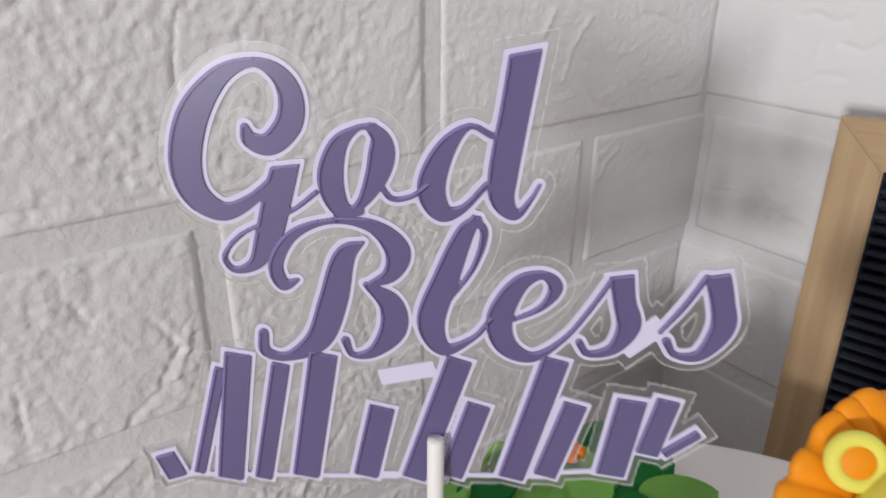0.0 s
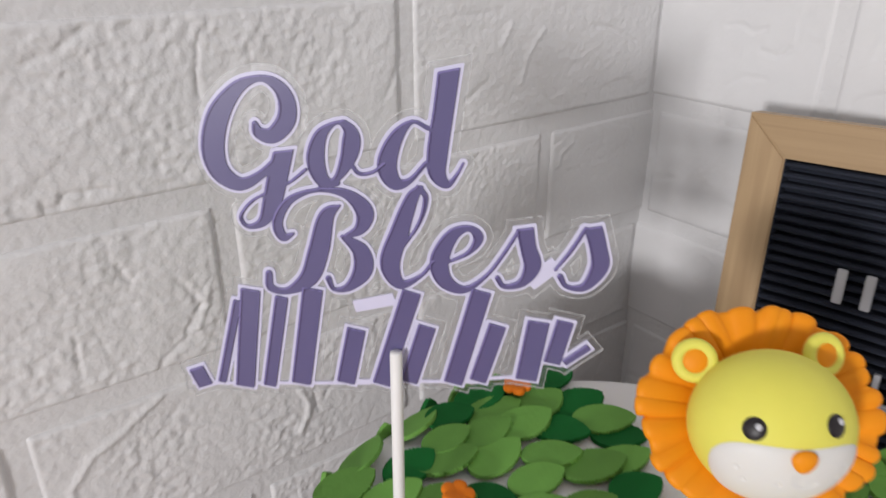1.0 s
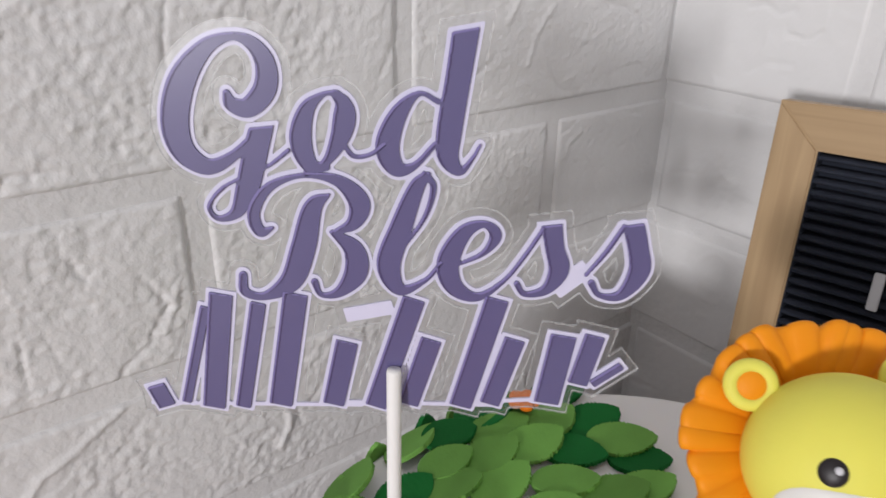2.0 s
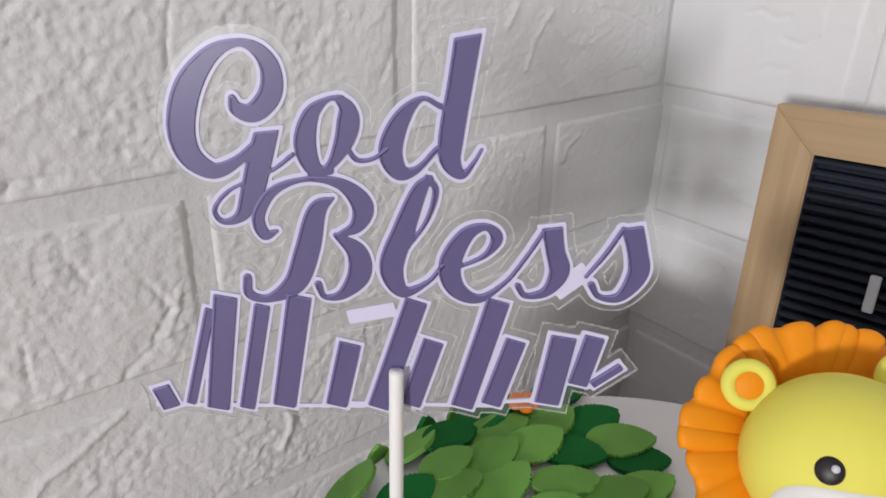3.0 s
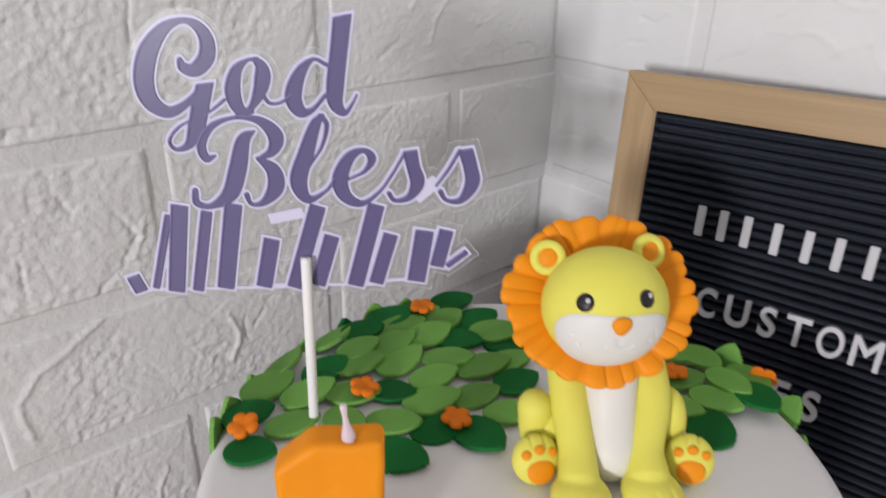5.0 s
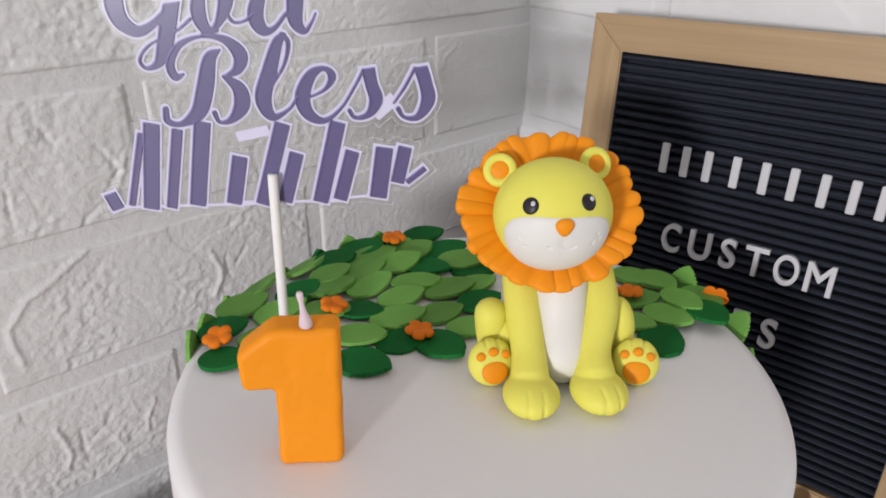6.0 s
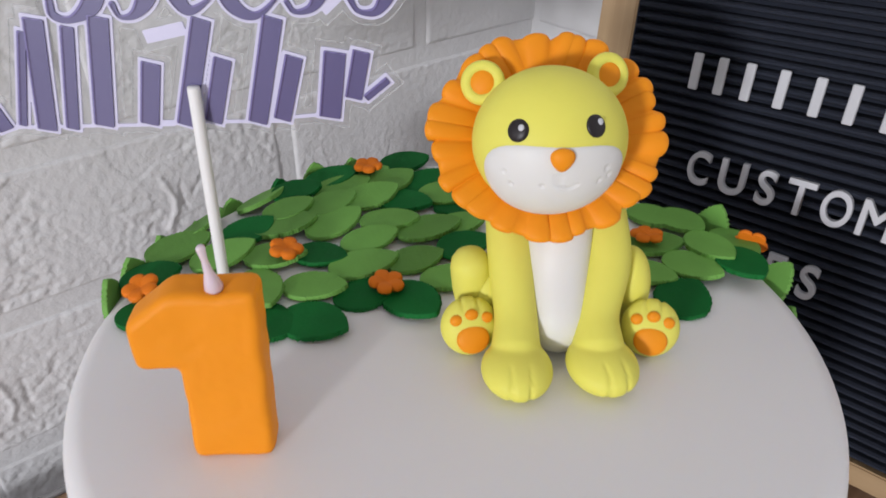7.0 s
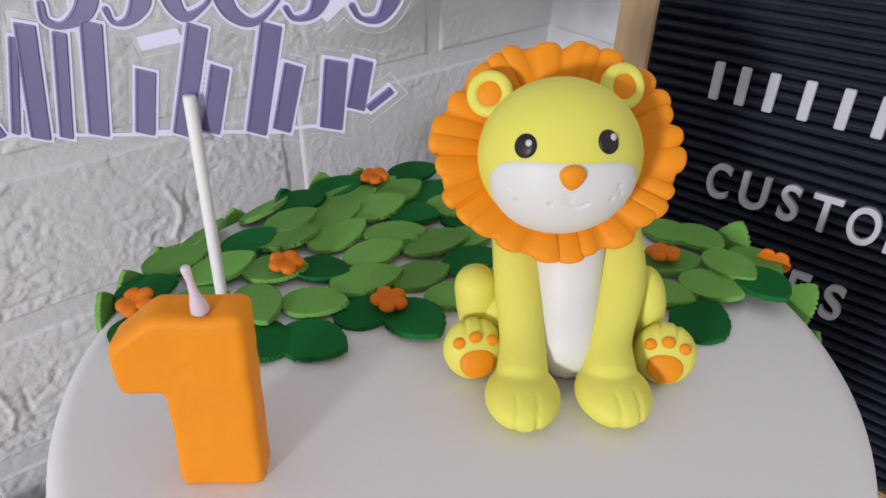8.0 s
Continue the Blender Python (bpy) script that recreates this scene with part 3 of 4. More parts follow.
    # white muzzle, a shallow patch moulded round the lower face
    def on_head(az, el, radius):
        return head @ Vector((RX * radius * math.sin(az) * math.cos(el), -RY * radius * math.cos(az) * math.cos(el), RZ * radius * math.sin(el)))
    dents = [(-40.7, -4.8, 1.5, 0.022), (-35.7, -13.9, 1.6, 0.026), (-13, -11.3, 1.6, 0.022), (28.9, -10.2, 1.8, 0.020), (33.5, -1.0, 2.0, 0.018), (37.0, -7.5, 1.8, 0.020)]
    dents += [(-1.5, -2 - 1.0 * k, 1.0, 0.030) for k in range(8)]
    dents += [(-1.5 + 1.3 * k, -9.8 - 3.4 * math.sin(math.pi * (k + 1) / 12), 1.1, 0.020) for k in range(11)]

    def pressed(az, el):
        return min(0.032, sum(1.3 * d * math.exp(-((az - a) ** 2 + (el - e) ** 2) / w ** 2) for a, e, w, d in dents if abs(az - a) + abs(el - e) < 6))
    rings, turns = [], 220
    for d in [0.02 + 0.93 * k / 56 for k in range(57)] + [0.97, 0.985, 0.995, 1.0]:
        ring = []
        for j in range(turns):
            q = 2 * math.pi * j / turns
            c, s = math.cos(q), math.sin(q)
            a, b = math.copysign(abs(c) ** 0.62, c) * d, math.copysign(abs(s) ** 0.62, s) * d
            az, el = -2 + 63 * a, -30.3 + 49.2 * b
            ring.append(bm.verts.new(on_head(radians(az), radians(el), 0.985 + 0.05 * (1 - d ** 7) ** 0.5 - pressed(az, el))))
        rings.append(ring)
    for a, b in zip(rings, rings[1:]):
        for j in range(turns):
            f = bm.faces.new((a[j], a[(j + 1) % turns], b[(j + 1) % turns], b[j]))
            f.material_index, f.smooth = W, True
    f = bm.faces.new(rings[0])
    f.material_index, f.smooth = W, True
    # nose and eyes
    mark = set(bm.verts)
    add_ball(bm, (0, 0, 0), (3.6, 2.0, 3.3), Matrix(), O, 28, 18)
    spot = on_head(radians(-1), radians(9.5), 1.025)
    for v in set(bm.verts) - mark:
        v.co.x *= 0.80 + 0.085 * (v.co.z + 1.0)
        v.co = Vector(spot) + v.co
    for az, el in ((-36.5, 27), (27.5, 31.5)):
        turn = r3 @ pose(0, 0, 0, 0, 0, az) @ pose(0, 0, 0, -el, 0, 0)
        add_ball(bm, on_head(radians(az), radians(el), 0.985), (3.05, 1.1, 3.1), turn, K, 24, 14)
        add_ball(bm, on_head(radians(az + 3.0), radians(el + 2.2), 1.035), (0.9, 0.5, 0.9), turn, D, 12, 8)
    # ears: a round rim with an orange hollow
    for side, x, y, z in ((-1, -18.5, 13.0, 12.3), (1, 17.8, 11.8, 14.9)):
        ear = head @ Matrix.Translation((x, y, z)) @ pose(0, 0, 0, -26, side * 8, side * 10)
        e3 = ear.to_3x3().to_4x4()
        ring = [(4.7 * math.cos(q), 0, 4.7 * math.sin(q)) for q in (2 * math.pi * j / 36 for j in range(36))]
        loops = []
        for x, _, z in ring:
            d = Vector((x, 0, z)).normalized()
            loops.append([bm.verts.new(ear @ (Vector((x, 0, z)) + 1.85 * (math.cos(k) * d + math.sin(k) * Vector((0, 1, 0))))) for k in (2 * math.pi * i / 14 for i in range(14))])
        for i in range(36):
            for j in range(14):
                f = bm.faces.new((loops[i][j], loops[(i + 1) % 36][j], loops[(i + 1) % 36][(j + 1) % 14], loops[i][(j + 1) % 14]))
                f.material_index, f.smooth = Y, True
        add_ball(bm, ear @ Vector((0, -0.4, 0)), (4.2, 1.6, 4.2), e3, O, 20, 12)
        add_ball(bm, ear @ Vector((0, 1.2, 0)), (5.2, 1.5, 5.2), e3, Y, 20, 12)
    bmesh.ops.scale(bm, vec=(0.001, 0.001, 0.001), verts=bm.verts)
    me = bpy.data.meshes.new("lion_figurine")
    bmesh.ops.recalc_face_normals(bm, faces=bm.faces)
    bm.to_mesh(me)
    bm.free()
    for mat in (M_YELLOW, M_ORANGE, M_MUZZLE, M_EYE, M_LETTER):
        me.materials.append(mat)
    return me


lion = new("lion_figurine", lion_mesh())
lion.matrix_world = Matrix(((0.80, 0.598, 0, 0.161), (-0.598, 0.80, 0, 0.0334), (0, 0, 1, CAKE_TOP), (0, 0, 0, 1)))
tagged(lion, "seated yellow fondant lion with a pleated orange mane on the cake", "figurine")

# a round yellow fondant piece at the foot of the cake
bm = bmesh.new()
add_ball(bm, (0, 0, 0.0125), (0.0058, 0.0058, 0.0125))
bead = new("fondant_piece", as_mesh("fondant_piece", bm, True))
bead.data.materials.append(M_BALL)
bead.location = (0.318, -0.034, TABLE)
tagged(bead, "small rounded deep yellow fondant piece on the table beside the cake", "decoration")


# ---- the topper ----
STEP = 0.45
GU, GV = np.meshgrid(np.arange(-99, 53, STEP), np.arange(-48, 76, STEP))


def stroke(points, cut=None):
    """Height field of a pen stroke through (u, v, width) rows in millimetres: positive inside, falling by one a millimetre. cut: a point and a direction beyond which it is trimmed."""
    field = np.full(GU.shape, -99.0)
    for u, v, w in spline(points, 9):
        field = np.maximum(field, w / 2 - np.hypot(GU - u, GV - v))
    if cut:
        (cu, cv), (du, dv) = cut
        field = np.minimum(field, (cu - GU) * du + (cv - GV) * dv)
    return field


def bar(u0, v0, u1, v1, w):
    """Height field of a plain slanting bar."""
    d = np.hypot(u1 - u0, v1 - v0)
    a, b = (u1 - u0) / d, (v1 - v0) / d
    along, across = (GU - u0) * a + (GV - v0) * b, np.abs((GU - u0) * b - (GV - v0) * a)
    return np.minimum(np.minimum(along, d - along), w / 2 - across)


def sheet(name, field, z0, z1):
    """A flat sheet cut to where the field is positive, from depth z0 to z1."""
    keep = field > 0
    rows, cols = np.nonzero(keep[:-1, :-1] | keep[1:, :-1] | keep[:-1, 1:] | keep[1:, 1:])
    verts, index, faces, rim = [], {}, [], []

    def corner(i, j):
        key = (i, j)
        if key not in index:
            index[key] = len(verts)
            verts.append((GU[i, j], GV[i, j]))
        return index[key]

    def crossing(a, b):
        key = (a, b) if a < b else (b, a)
        if key not in index:
            fa, fb = field[key[0]], field[key[1]]
            s = min(max(fa / (fa - fb), 0.02), 0.98)
            index[key] = len(verts)
            verts.append((GU[key[0]] * (1 - s) + GU[key[1]] * s, GV[key[0]] * (1 - s) + GV[key[1]] * s))
        return index[key]
    for i, j in zip(rows.tolist(), cols.tolist()):
        ring = ((i, j), (i, j + 1), (i + 1, j + 1), (i + 1, j))
        poly, cuts = [], []
        for a, b in zip(ring, ring[1:] + ring[:1]):
            if keep[a]:
                poly.append(corner(*a))
            if keep[a] != keep[b]:
                k = crossing(a, b)
                poly.append(k)
                cuts.append((k, bool(keep[a])))
        if len(poly) > 2:
            faces.append(poly)
        if len(cuts) == 2:
            rim.append((cuts[0][0], cuts[1][0]) if cuts[0][1] else (cuts[1][0], cuts[0][0]))
    n = len(verts)
    co = [(u / 1000, v / 1000, z1) for u, v in verts] + [(u / 1000, v / 1000, z0) for u, v in verts]
    polys = faces + [[k + n for k in reversed(f)] for f in faces] + [(b, a, a + n, b + n) for a, b in rim]
    me = bpy.data.meshes.new(name)
    me.from_pydata(co, [], polys)
    me.update()
    return me


# script letters as pen strokes, millimetres on the topper's face
SCRIPT_G = [
    [(-60.1, 48.9, 1.8), (-59.2, 46.3, 3.5), (-55.3, 45.6, 4.9), (-51.2, 49.9, 5.5), (-50.6, 55.4, 4.9), (-53.0, 59.6, 3.5), (-57.6, 61.3, 2.2), (-64.0, 58.7, 4.0), (-70.1, 51.2, 6.4), (-72.9, 42.0, 6.9), (-71.7, 34.9, 6.1), (-66.4, 31.2, 4.4), (-60.3, 33.8, 2.9), (-54.6, 39.2, 1.7)],
    [(-52.2, 42.6, 5.6), (-54.9, 34.1, 6.1), (-57.4, 25.9, 5.7), (-60.6, 19.8, 3.3), (-65.2, 18.1, 1.7), (-67.1, 21.1, 1.3), (-63.8, 25.6, 1.3), (-58.1, 28.9, 1.2), (-52.0, 31.7, 1.3), (-46.8, 35.7, 1.4)],
]
SCRIPT_O = [
    [(-34.6, 49.5, 1.6), (-38.0, 49.0, 1.6), (-41.9, 45.5, 3.9), (-43.7, 38.5, 5.5), (-41.9, 32.5, 4.1), (-37.9, 31.8, 1.9)],
    [(-35.4, 49.4, 2.0), (-33.4, 47.2, 3.8), (-33.2, 43.9, 5.5), (-34.5, 39.1, 4.7), (-37.9, 33.3, 2.4), (-42.7, 30.3, 2.0)],
    [(-34.0, 38.4, 1.4), (-31.5, 34.9, 1.4), (-27.5, 35.3, 1.4), (-24.0, 37.8, 1.4)],
]
SCRIPT_D = [
    [(-11.6, 48.1, 1.6), (-16.1, 49.8, 1.6), (-20.7, 45.2, 4.3), (-23.4, 37.5, 5.9), (-21.3, 32.2, 4.3), (-17.1, 32.9, 2.1), (-12.4, 38.1, 1.6)],
    [(-5.5, 67.0, 6.3), (-7.2, 54.5, 6.1), (-9.1, 41.1, 6.2), (-9.1, 35.2, 5.0), (-6.3, 31.9, 2.4), (-3.5, 35.1, 1.3), (-1.8, 38.3, 1.0)],
]
SCRIPT_B = [
    [(-52.0, 16.0, 1.2), (-55.1, 15.0, 3.1), (-56.3, 19.9, 3.3), (-52.1, 26.5, 2.7), (-43.9, 29.7, 1.7), (-35.4, 28.7, 3.2), (-30.4, 23.5, 5.5), (-31.9, 18.0, 3.8), (-36.7, 15.5, 1.3)],
    [(-37.4, 15.5, 1.3), (-32.1, 11.0, 5.2), (-31.7, 4.7, 6.1), (-36.0, -0.9, 3.2), (-40.7, -1.9, 1.6), (-42.3, 1.7, 2.1)],
    [(-37.6, 25.1, 1.0), (-41.7, 21.7, 4.8), (-44.6, 11.2, 6.5), (-48.3, 1.8, 5.9), (-55.2, -2.8, 2.7), (-60.3, -1.8, 2.7), (-60.5, 2.9, 2.4)],
]
SCRIPT_L = [
    [(-13.8, 30.9, 1.7), (-16.5, 27.7, 4.1), (-20.3, 17.3, 5.8), (-23.4, 7.1, 6.3), (-20.5, 0.3, 3.5), (-14.3, 3.1, 1.7), (-10.3, 8.0, 1.6)],
    [(-14.8, 31.2, 1.4), (-12.5, 27.8, 1.9), (-14.5, 20.1, 1.6), (-19.7, 12.0, 1.4)],
]
SCRIPT_E = [
    [(-6.8, 7.5, 1.3), (0.1, 11.1, 1.8), (2.9, 15.9, 3.3), (0.0, 18.8, 2.2), (-5.0, 16.2, 4.3), (-8.6, 8.3, 5.9), (-6.8, 1.6, 4.8), (-0.9, -1.0, 2.7), (5.6, 3.8, 1.6), (10.5, 11.0, 1.5), (14.5, 18.2, 1.5)],
]
SCRIPT_S_FIRST = [
    [(16.0, 21.0, 5.6), (17.5, 13.2, 5.0), (19.0, 7.2, 5.4), (16.2, 1.7, 3.1), (11.0, 0.3, 1.8), (8.8, 3.1, 1.8)],
]
SCRIPT_S_LAST = [
    [(25.9, 6.2, 1.3), (30.1, 12.4, 1.6), (33.8, 19.3, 1.6)],
    [(35.3, 21.6, 5.6), (37.9, 13.3, 5.3), (38.7, 7.2, 5.6), (35.0, 0.9, 3.1), (29.7, 0.7, 1.7), (27.4, 4.0, 2.1)],
]
LETTERS = [SCRIPT_G, SCRIPT_O, SCRIPT_D, SCRIPT_B, SCRIPT_L, SCRIPT_E, SCRIPT_S_FIRST, SCRIPT_S_LAST]
CUTS = {(0, 1): ((-52.8, 41.4), (-0.12, 0.99)), (2, 1): ((-5.7, 64.2), (-0.19, 0.98)), (6, 0): ((15.8, 19.2), (-0.15, 0.99)), (7, 1): ((35.6, 20.0), (-0.18, 0.98))}
# the name's line stands as plain slanting bars
BARS = [(-85.4, -38.3, -87.9, -31.5, 5.0), (-79.8, -36.6, -71.3, -6.6, 2.6), (30.6, -25.8, 37.8, -19.8, 2.4), (-66.8, -2.7, -72.3, -38.0, 6.1), (-57.3, -4.9, -64.1, -37.5, 4.1), (-47.4, -1.9, -53.6, -36.3, 6.3), (-34.6, -15.6, -39.0, -35.5, 5.9), (-17.0, -2.2, -27.4, -35.7, 5.9), (-12.4, -14.0, -18.5, -34.5, 5.6), (4.2, -1.4, -4.3, -34.5, 6.1), (9.4, -13.0, 3.6, -33.4, 5.5), (21.9, -11.4, 18.9, -32.4, 6.8), (30.0, -11.1, 26.7, -26.0, 5.4)]
LINKS = [(18.4, 1.1, 26.3, 8.1, 5.0), (-34.9, -7.9, -22.4, -5.0, 4.0), (-90.0, -37.6, -30.9, -35.6, 1.1), (-40.9, -34.9, 5.3, -34.0, 1.1), (-0.7, -33.3, 20.5, -31.2, 1.1)]
U, V, N = Vector((0.7657, -0.6432, 0)), Vector((0.0219, 0.0261, 0.9994)), Vector((-0.6428, -0.7653, 0.0341)).normalized()
FACE = Vector((0.1198, 0.1165, 0.2352))
topper = new("cake_topper")
topper.matrix_world = Matrix(((U.x, V.x, N.x, 0), (U.y, V.y, N.y, 0), (U.z, V.z, N.z, 0), (0, 0, 0, 1)))
STICK_FOOT = Vector((0.0982, 0.1249, 0.1410))
topper.location = STICK_FOOT
to_face = FACE - STICK_FOOT
SHIFT = Matrix.Translation((to_face.dot(U), to_face.dot(V), to_face.dot(N)))
tagged(topper, "purple script topper in clear laminate on a white paper stick", "cake topper")
fields = [-0.15 + np.maximum.reduce([stroke(s, CUTS.get((i, k))) for k, s in enumerate(letter)]) for i, letter in enumerate(LETTERS)]
bars = [bar(*b) for b in BARS]
links = [bar(*b) for b in LINKS]
whole = np.maximum.reduce(fields + bars)
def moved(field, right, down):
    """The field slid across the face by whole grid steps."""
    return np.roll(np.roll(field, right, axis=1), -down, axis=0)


for name, group in (("letter", fields), ("plain_bar", bars)):
    for f in group:
        ob = part(name, sheet(name, f, 0.0006, 0.0011), M_PURPLE, topper)
        ob.matrix_basis = SHIFT
        # bevel shading put into the print: pale upper-left edge, darker line beside it
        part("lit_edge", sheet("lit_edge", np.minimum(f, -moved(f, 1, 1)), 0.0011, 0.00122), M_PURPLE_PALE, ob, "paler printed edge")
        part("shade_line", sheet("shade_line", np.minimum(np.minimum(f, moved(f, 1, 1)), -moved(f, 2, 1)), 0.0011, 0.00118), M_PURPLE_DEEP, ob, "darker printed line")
part("card_backing", sheet("card_backing", np.maximum(whole + 0.95, np.maximum.reduce(links)), 0.0, 0.0006), M_LILAC, topper, "pale lilac card").matrix_basis = SHIFT
film = np.maximum(whole, np.maximum.reduce(links) - 0.6) + 2.8
ob = part("laminate", sheet("laminate", film, -0.0004, -0.0001), M_FILM, topper, "clear plastic laminate")
ob.matrix_basis = SHIFT
# glints along the film's outline, drawn as a thin milky band
part("edge_glint", sheet("edge_glint", np.minimum(film + 0.2, 0.2 - film), -0.0005, 0.0002), M_RIM, ob, "thin milky band for the edge's glints")
stick = revolve([(0.0019, -0.012), (0.0020, 0.0), (0.0020, 0.0715), (0.0018, 0.0725)], 20)
ob = part("stick", stick, M_STICK, topper, "white paper stick")
rise = SHIFT @ Vector((-0.022, -0.022, 0.0032)) - Vector((0, 0, 0.0032))
ob.matrix_basis = Matrix.Translation((0, 0, 0.0032)) @ Vector((0, 0, 1)).rotation_difference(rise).to_matrix().to_4x4()

# ---- the letter board ----
BU, BV, BN = Vector((0.1413, -0.9892, 0.0385)), Vector((0.1021, 0.0533, 0.9934)), Vector((-0.9847, -0.1364, 0.1085))
CORNER = Vector((0.3348, 0.1346, 0.2303))
BW, BH, FW, FOOT, THICK = 0.1857, 0.2271, 0.0203, 0.0128, 0.012
board = new("letter_board")
board.matrix_world = Matrix(((BU.x, BV.x, BN.x, 0), (BU.y, BV.y, BN.y, 0), (BU.z, BV.z, BN.z, 0), (0, 0, 0, 1)))
board.location = CORNER - (BH + FOOT) * BV + BW / 2 * BU
tagged(board, "black felt letter board in an oak frame leaning on the wall", "letter board")
BASE = Matrix.Translation((-BW / 2, BH + FOOT, 0))


def frame_bar(inner, outer, depth, material):
    """One mitred bar from its inner and outer edge (two points each)."""
    bm = bmesh.new()
    pts = [inner[0], inner[1], outer[1], outer[0]]
    front, back = [bm.verts.new((x, y, 0)) for x, y in pts], [bm.verts.new((x, y, -depth)) for x, y in pts]
    bm.faces.new(front)
    bm.faces.new(list(reversed(back)))
    for i in range(4):
        bm.faces.new((front[i], front[(i + 1) % 4], back[(i + 1) % 4], back[i]))
    bmesh.ops.recalc_face_normals(bm, faces=bm.faces)
    bmesh.ops.bevel(bm, geom=[e for e in bm.edges if all(v in front for v in e.verts)], offset=0.0008, segments=2, affect="EDGES")
    part("frame_bar", bm, material, board).matrix_basis = BASE


I, O_ = [(0, 0), (BW, 0), (BW, -BH), (0, -BH)], [(-FW, FW), (BW + FW, FW), (BW + FW, -BH - FOOT), (-FW, -BH - FOOT)]
for k in range(4):
    frame_bar((I[k], I[(k + 1) % 4]), (O_[k], O_[(k + 1) % 4]), THICK, (M_OAK_U, M_OAK_V)[k % 2])
part("backing_panel", box((0, -BH, -THICK + 0.001), (BW, 0, -0.0085)), M_FELT, board, "black felt backing").matrix_basis = BASE
PITCH = 0.0054
for x in (0.0001, BW - 0.0007):
    part("felt_edge", box((x, -BH, -0.0086), (x + 0.0006, 0, -0.0011)), M_FELT, board).matrix_basis = BASE
bm = bmesh.new()
prof = [(-0.0016, -0.0087), (-0.0014, -0.0026), (-0.0006, -0.0012), (0.0006, -0.0012), (0.0014, -0.0026), (0.0016, -0.0087)]
ends = [[bm.verts.new((x, y, z)) for y, z in prof] for x in (0.0008, BW - 0.0008)]
for j in range(5):
    bm.faces.new((ends[0][j], ends[1][j], ends[1][j + 1], ends[0][j + 1]))
for e in ends:
    bm.faces.new(e)
ridge_mesh = as_mesh("ridge", bm)
for k in range(int(BH / PITCH)):
    part("ridge", ridge_mesh, M_FELT, board).matrix_basis = BASE @ Matrix.Translation((0, -PITCH * (k + 0.5), 0))


def letter_mesh(ch, size):
    """A push-in plastic letter from the built-in font."""
    cu = bpy.data.curves.new("letter", "FONT")
    cu.body, cu.size, cu.align_x, cu.extrude, cu.offset, cu.bevel_depth = ch, size, "CENTER", 0.0012, 0.0, 0.0004
    tmp = new("letter", cu)
    dg = bpy.context.evaluated_depsgraph_get()
    dg.update()
    me = bpy.data.meshes.new_from_object(tmp.evaluated_get(dg))
    bpy.data.objects.remove(tmp)
    me.materials.clear()
    me.materials.append(M_LETTER)
    return me


CAP = 0.0176
AT_BOARD = board.matrix_world.copy()
AT_BOARD.translation = board.location
GROUP = "push-in characters on the letter board"
bm = box((-0.0023, 0, -0.0012), (0.0023, CAP, 0.0012), 0.0008)
bar_mesh = as_mesh("plastic_bar", bm)
bar_mesh.materials.append(M_LETTER)
for u in (0.0370, 0.0495, 0.0625, 0.0780, 0.0935, 0.1080, 0.1230, 0.1370, 0.1500):
    ob = new("plastic_bar", bar_mesh)
    ob.matrix_world = AT_BOARD @ BASE @ Matrix.Translation((u, -0.0648, 0.0002))
    tagged(ob, "plain white plastic bar pressed into the black felt board", "bar", GROUP)
for word, v, places in (("CUSTOM", -0.1105, (0.0520, 0.0695, 0.0860, 0.1015, 0.1178, 0.1345)), ("KES", -0.1500, (0.0835, 0.1003, 0.1165))):
    for ch, u in zip(word, places):
        ob = new("plastic_letter", letter_mesh(ch, CAP / 0.729))
        ob.matrix_world = AT_BOARD @ BASE @ Matrix.Translation((u - 0.0024, v, 0.0002)) @ Matrix.Diagonal((0.70 if ch in "OC" else 0.86, 1, 1, 1))
        tagged(ob, "white plastic capital letter " + ch + " pressed into the felt board", "letter", GROUP)


# ---- foam bricks, laid last ----
BRICK_L, BRICK_H, PITCH_L, PITCH_H, PROUD = 0.1832, 0.0685, 0.1927, 0.0790, 0.0015


def off_line(x, z, pts):
    """Distance from a point to a broken line."""
    best = 1.0
    for (ax, az), (bx, bz) in zip(pts, pts[1:]):
        dx, dz = bx - ax, bz - az
        k = max(0.0, min(1.0, ((x - ax) * dx + (z - az) * dz) / (dx * dx + dz * dz)))
        best = min(best, math.hypot(x - ax - k * dx, z - az - k * dz))
    return best


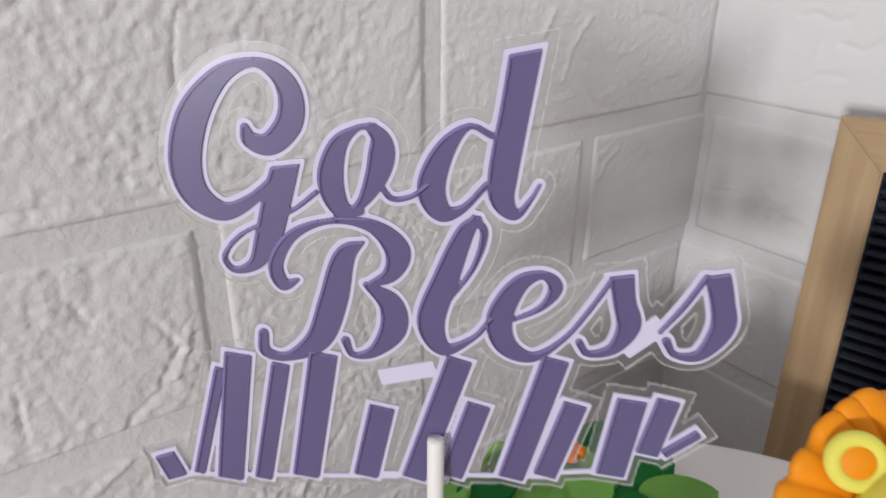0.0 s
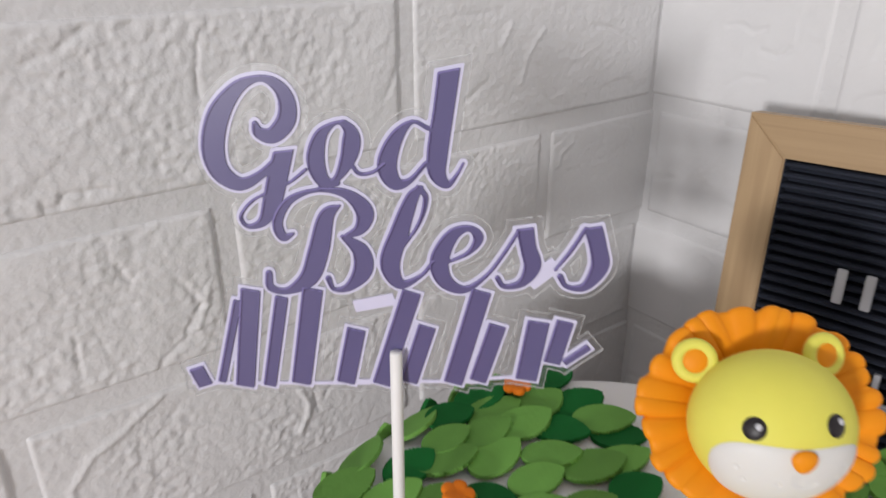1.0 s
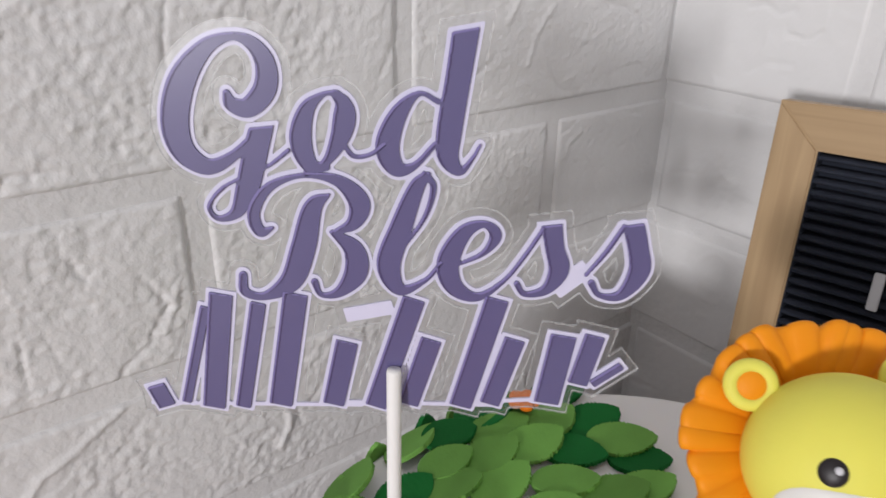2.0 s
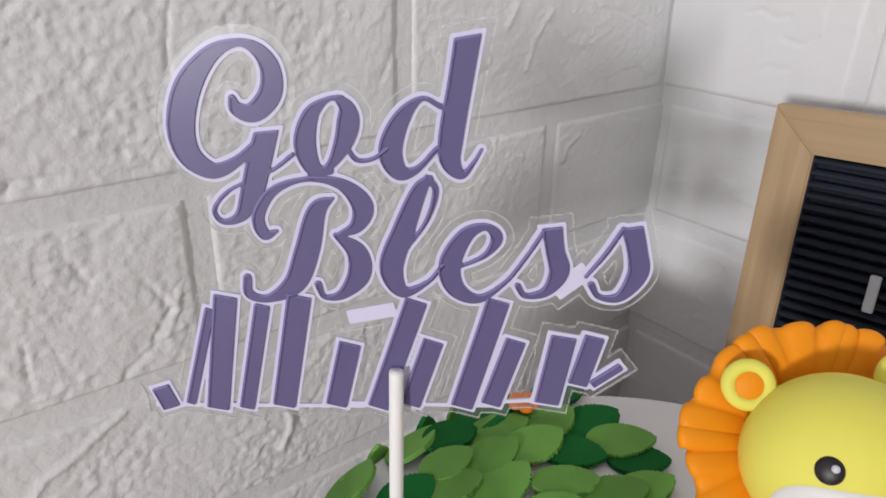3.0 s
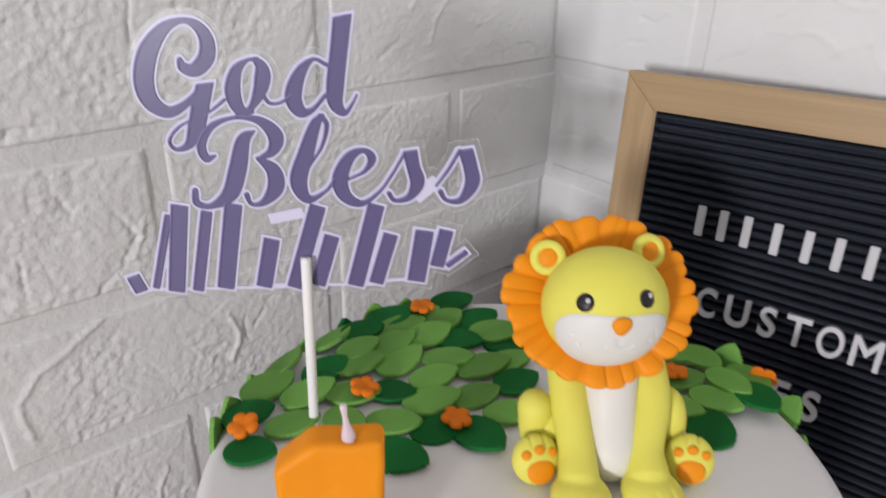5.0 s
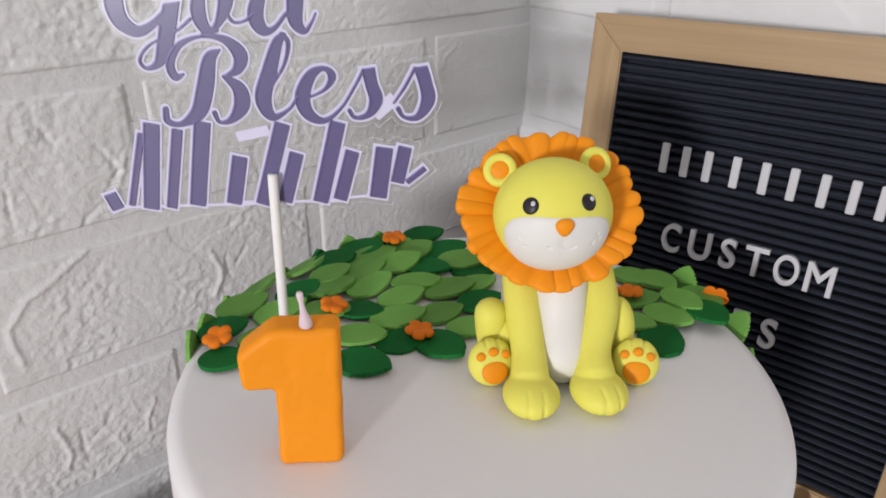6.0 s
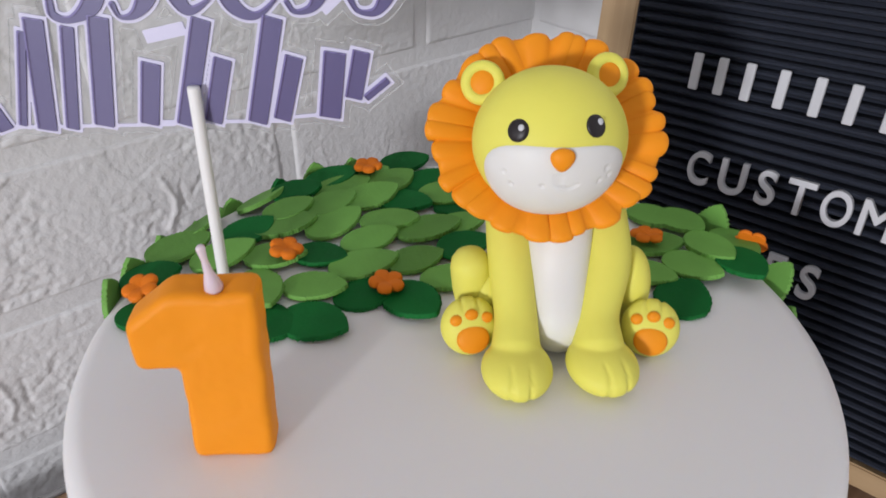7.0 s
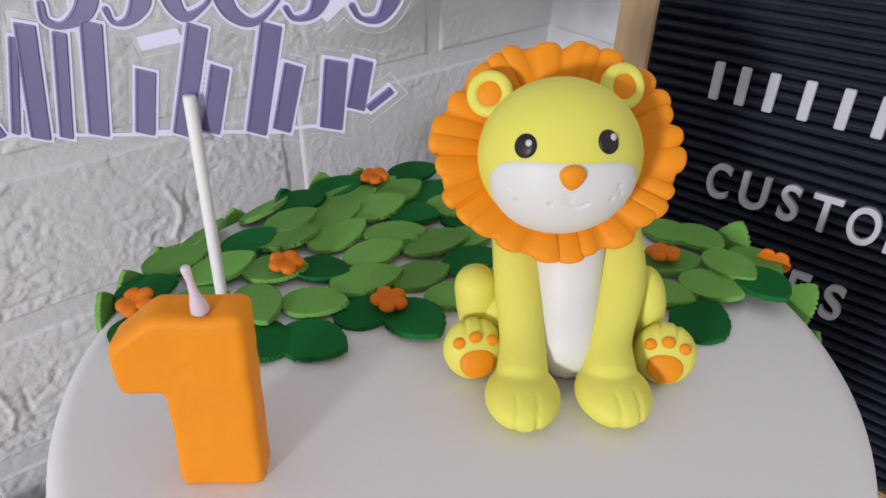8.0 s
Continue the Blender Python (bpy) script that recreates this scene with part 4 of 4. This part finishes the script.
def brick_mesh(seed, nx, nz, gain, grain, material, lines=(), loose=1.0):
    """A moulded foam brick: a pillowed edge, a slaty face with chisel creases. x along, z up, the face towards -y. lines: creases of its own; loose: how strong the chance ones are."""
    off = Vector((seed * 7.3, seed * 3.1, 0))
    bm = bmesh.new()
    rows = []
    for j in range(nz + 1):
        row = []
        for i in range(nx + 1):
            x, z = BRICK_L * i / nx, BRICK_H * j / nz
            edge = min(x, BRICK_L - x, z, BRICK_H - z)
            p = Vector((x, 0, z)) + off
            patch = max(0.4, min(1.25, 0.85 + 1.3 * noise.noise(p * 26 + Vector((1, 8, 5)))))
            rough = grain * patch * (0.00050 * noise.fractal(p * 210, 0.7, 2.1, 3) - 0.0007 * abs(noise.noise(p * 130 + Vector((3, 2, 9)))) + 0.0003 * noise.noise(p * 400)) + 0.0008 * noise.noise(p * 26)
            warp = Vector((noise.noise(p * 42), 0, noise.noise(p * 42 + Vector((5, 5, 5))))) * 0.012
            line = noise.noise((p + warp) * 17 + Vector((2, 7, 3)))
            where = max(0.0, min(1.0, 2.5 * (noise.noise(p * 24 + Vector((9, 1, 4))) + 0.18)))
            fold = noise.noise((p + 0.9 * warp) * 32 + Vector((11, 3, 8)))
            here = max(0.0, min(1.0, 3.0 * (noise.noise(p * 31 + Vector((4, 6, 2))) + 0.06)))
            crease = math.exp(-(line / 0.022) ** 2) * where
            weal = math.exp(-(fold / 0.05) ** 2) * here
            ledge = 0.0007 * math.tanh(22 * line) * where
            own = sum(tall * math.exp(-(off_line(x + 0.0006 * noise.noise(p * 300), z, pts) / wide) ** 2) for tall, wide, pts in lines)
            h = PROUD * min(1.0, (edge / 0.0016)) ** 0.6 + gain * (rough + loose * (ledge - 0.0011 * crease + 0.0010 * weal) + own) * min(1, 0.35 + edge / 0.004)
            row.append(bm.verts.new((x, -h, z)))
        rows.append(row)
    for a, b in zip(rows, rows[1:]):
        for i in range(nx):
            bm.faces.new((a[i], a[i + 1], b[i + 1], b[i])).smooth = True
    me = bpy.data.meshes.new("brick")
    bm.to_mesh(me)
    bm.free()
    me.materials.append(material)
    return me


# the bold creases of the bricks behind the cake: height, half-width and course in millimetres along and up the wall
CREASES = [
    (-1.1, 1.1, [(70, 198), (78, 184), (71, 175), (69, 170), (58, 163), (56, 159)]), (0.8, 1.0, [(82, 191), (80, 183), (75, 173)]),
    (-0.9, 1.0, [(48, 211), (49, 206), (52, 203)]), (-1.1, 0.9, [(27, 186), (26, 176), (26, 167)]),
    (-0.5, 0.9, [(20, 199), (41, 194), (52, 193)]), (-0.6, 1.0, [(35, 185), (38, 172)]), (0.7, 1.2, [(27, 163), (38, 165), (47, 167)]),
    (1.3, 1.5, [(54, 146), (33, 133), (22, 128), (11, 115), (11, 107), (13, 94)]), (-0.9, 1.2, [(33, 80), (34, 86), (58, 86)]),
]
CREASES += [
    (-1.2, 0.9, [(94, 299), (90, 283), (90, 273)]), (-1.0, 1.2, [(32, 239), (35, 244), (46, 244), (51, 243)]), (-0.8, 1.2, [(33, 292), (45, 296), (53, 302)]),
    (-0.9, 1.0, [(316, 284), (334, 281), (356, 272)]), (-0.5, 1.0, [(217, 295), (232, 295), (241, 296)]), (1.0, 1.4, [(249, 279), (255, 289)]),
    (1.1, 1.3, [(263, 258), (268, 273), (278, 285)]), (-0.8, 1.3, [(225, 253), (235, 259), (240, 262)]), (0.9, 1.2, [(296, 205), (298, 212), (307, 218)]),
    (-0.9, 1.2, [(177, 262), (182, 271), (185, 281), (186, 296)]),
]
CREASES += [
    (1.4, 1.3, [(118, 124), (123, 111), (122, 104), (117, 96)]), (-1.0, 1.0, [(127, 117), (127, 109), (129, 103)]), (-1.0, 1.0, [(133, 111), (140, 120)]),
    (-0.9, 1.2, [(34, 31), (40, 35), (46, 41)]), (1.3, 1.3, [(18, 47), (22, 26), (18, 19)]), (-1.0, 1.2, [(29, 39), (29, 30), (29, 21)]),
    (1.0, 1.2, [(71, 40), (65, 30), (64, 20)]), (-0.7, 1.0, [(51, 56), (66, 56)]),
]


# the same on the wall beside the letter board
CREASES_EAST = [
    (-0.9, 1.0, [(206, 283), (197, 285), (189, 281), (182, 284)]), (-0.9, 1.0, [(183, 272), (172, 270), (166, 275)]), (-0.7, 1.2, [(200, 250), (190, 257), (177, 257)]), (0.6, 1.3, [(199, 217), (181, 218)]),
]


def creases_of(bx, bz):
    """The creases that run over the brick whose lower corner lies at bx, bz, in its own metres."""
    own = []
    for tall, wide, pts in CREASES:
        local = [(x / 1000 - bx, z / 1000 - bz) for x, z in pts]
        if any(-0.003 < x < BRICK_L + 0.003 and -0.003 < z < BRICK_H + 0.003 for x, z in local):
            own.append((0.8 * tall / 1000, 1.15 * wide / 1000, local))
    return own


NEAR = [brick_mesh(k, 120, 48, 1.0, 1.0, M_FOAM) for k in range(3)]
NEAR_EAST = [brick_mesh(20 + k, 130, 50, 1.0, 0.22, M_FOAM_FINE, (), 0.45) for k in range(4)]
FAR = [brick_mesh(40 + k, 40, 16, 0.8, 0.3, M_FOAM) for k in range(3)]
rng = random.Random(11)
turn_no = 0


def lay_bricks(wall, at, first, last, near, kinds):
    """Running-bond courses; at(s, z, odd) gives the pose of a brick whose lower corner lies s along the wall."""
    global turn_no
    for c in range(-9, 5):
        for k in range(first, last):
            m = at(k * PITCH_L, 0.2265 - BRICK_H + c * PITCH_H, c % 2)
            turn_no += 1
            close = near[0] <= k < near[1] and -4 <= c < 3
            if close and wall is wall_north and k >= -1:
                me = brick_mesh(60 + turn_no, 200, 76, 1.0, 1.05 if k < 1 and m.translation.x < 0.1 else 0.5, M_FOAM, creases_of(m.translation.x, m.translation.z), 0.35)
            elif close and wall is wall_east and k == -1 and c in (0, 1):
                by, bz = m.translation.y, m.translation.z
                own = [(tall / 1000, wide / 1000, [(by - y / 1000, z / 1000 - bz) for y, z in pts]) for tall, wide, pts in CREASES_EAST]
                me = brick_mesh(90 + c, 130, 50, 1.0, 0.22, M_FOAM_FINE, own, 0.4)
            else:
                me = rng.choice(kinds if close else FAR)
            part("brick", me, None, wall).matrix_basis = m


def on_north(s, z, odd):
    return Matrix.Translation((0.0975 + s - odd * PITCH_L / 2, NORTH, z))


def on_east(s, z, odd):
    return Matrix.Translation((EAST, (0.1370 if odd else 0.2440) - s, z)) @ pose(0, 0, 0, 0, 0, -90)


lay_bricks(wall_north, on_north, -4, 2, (-2, 2), NEAR)
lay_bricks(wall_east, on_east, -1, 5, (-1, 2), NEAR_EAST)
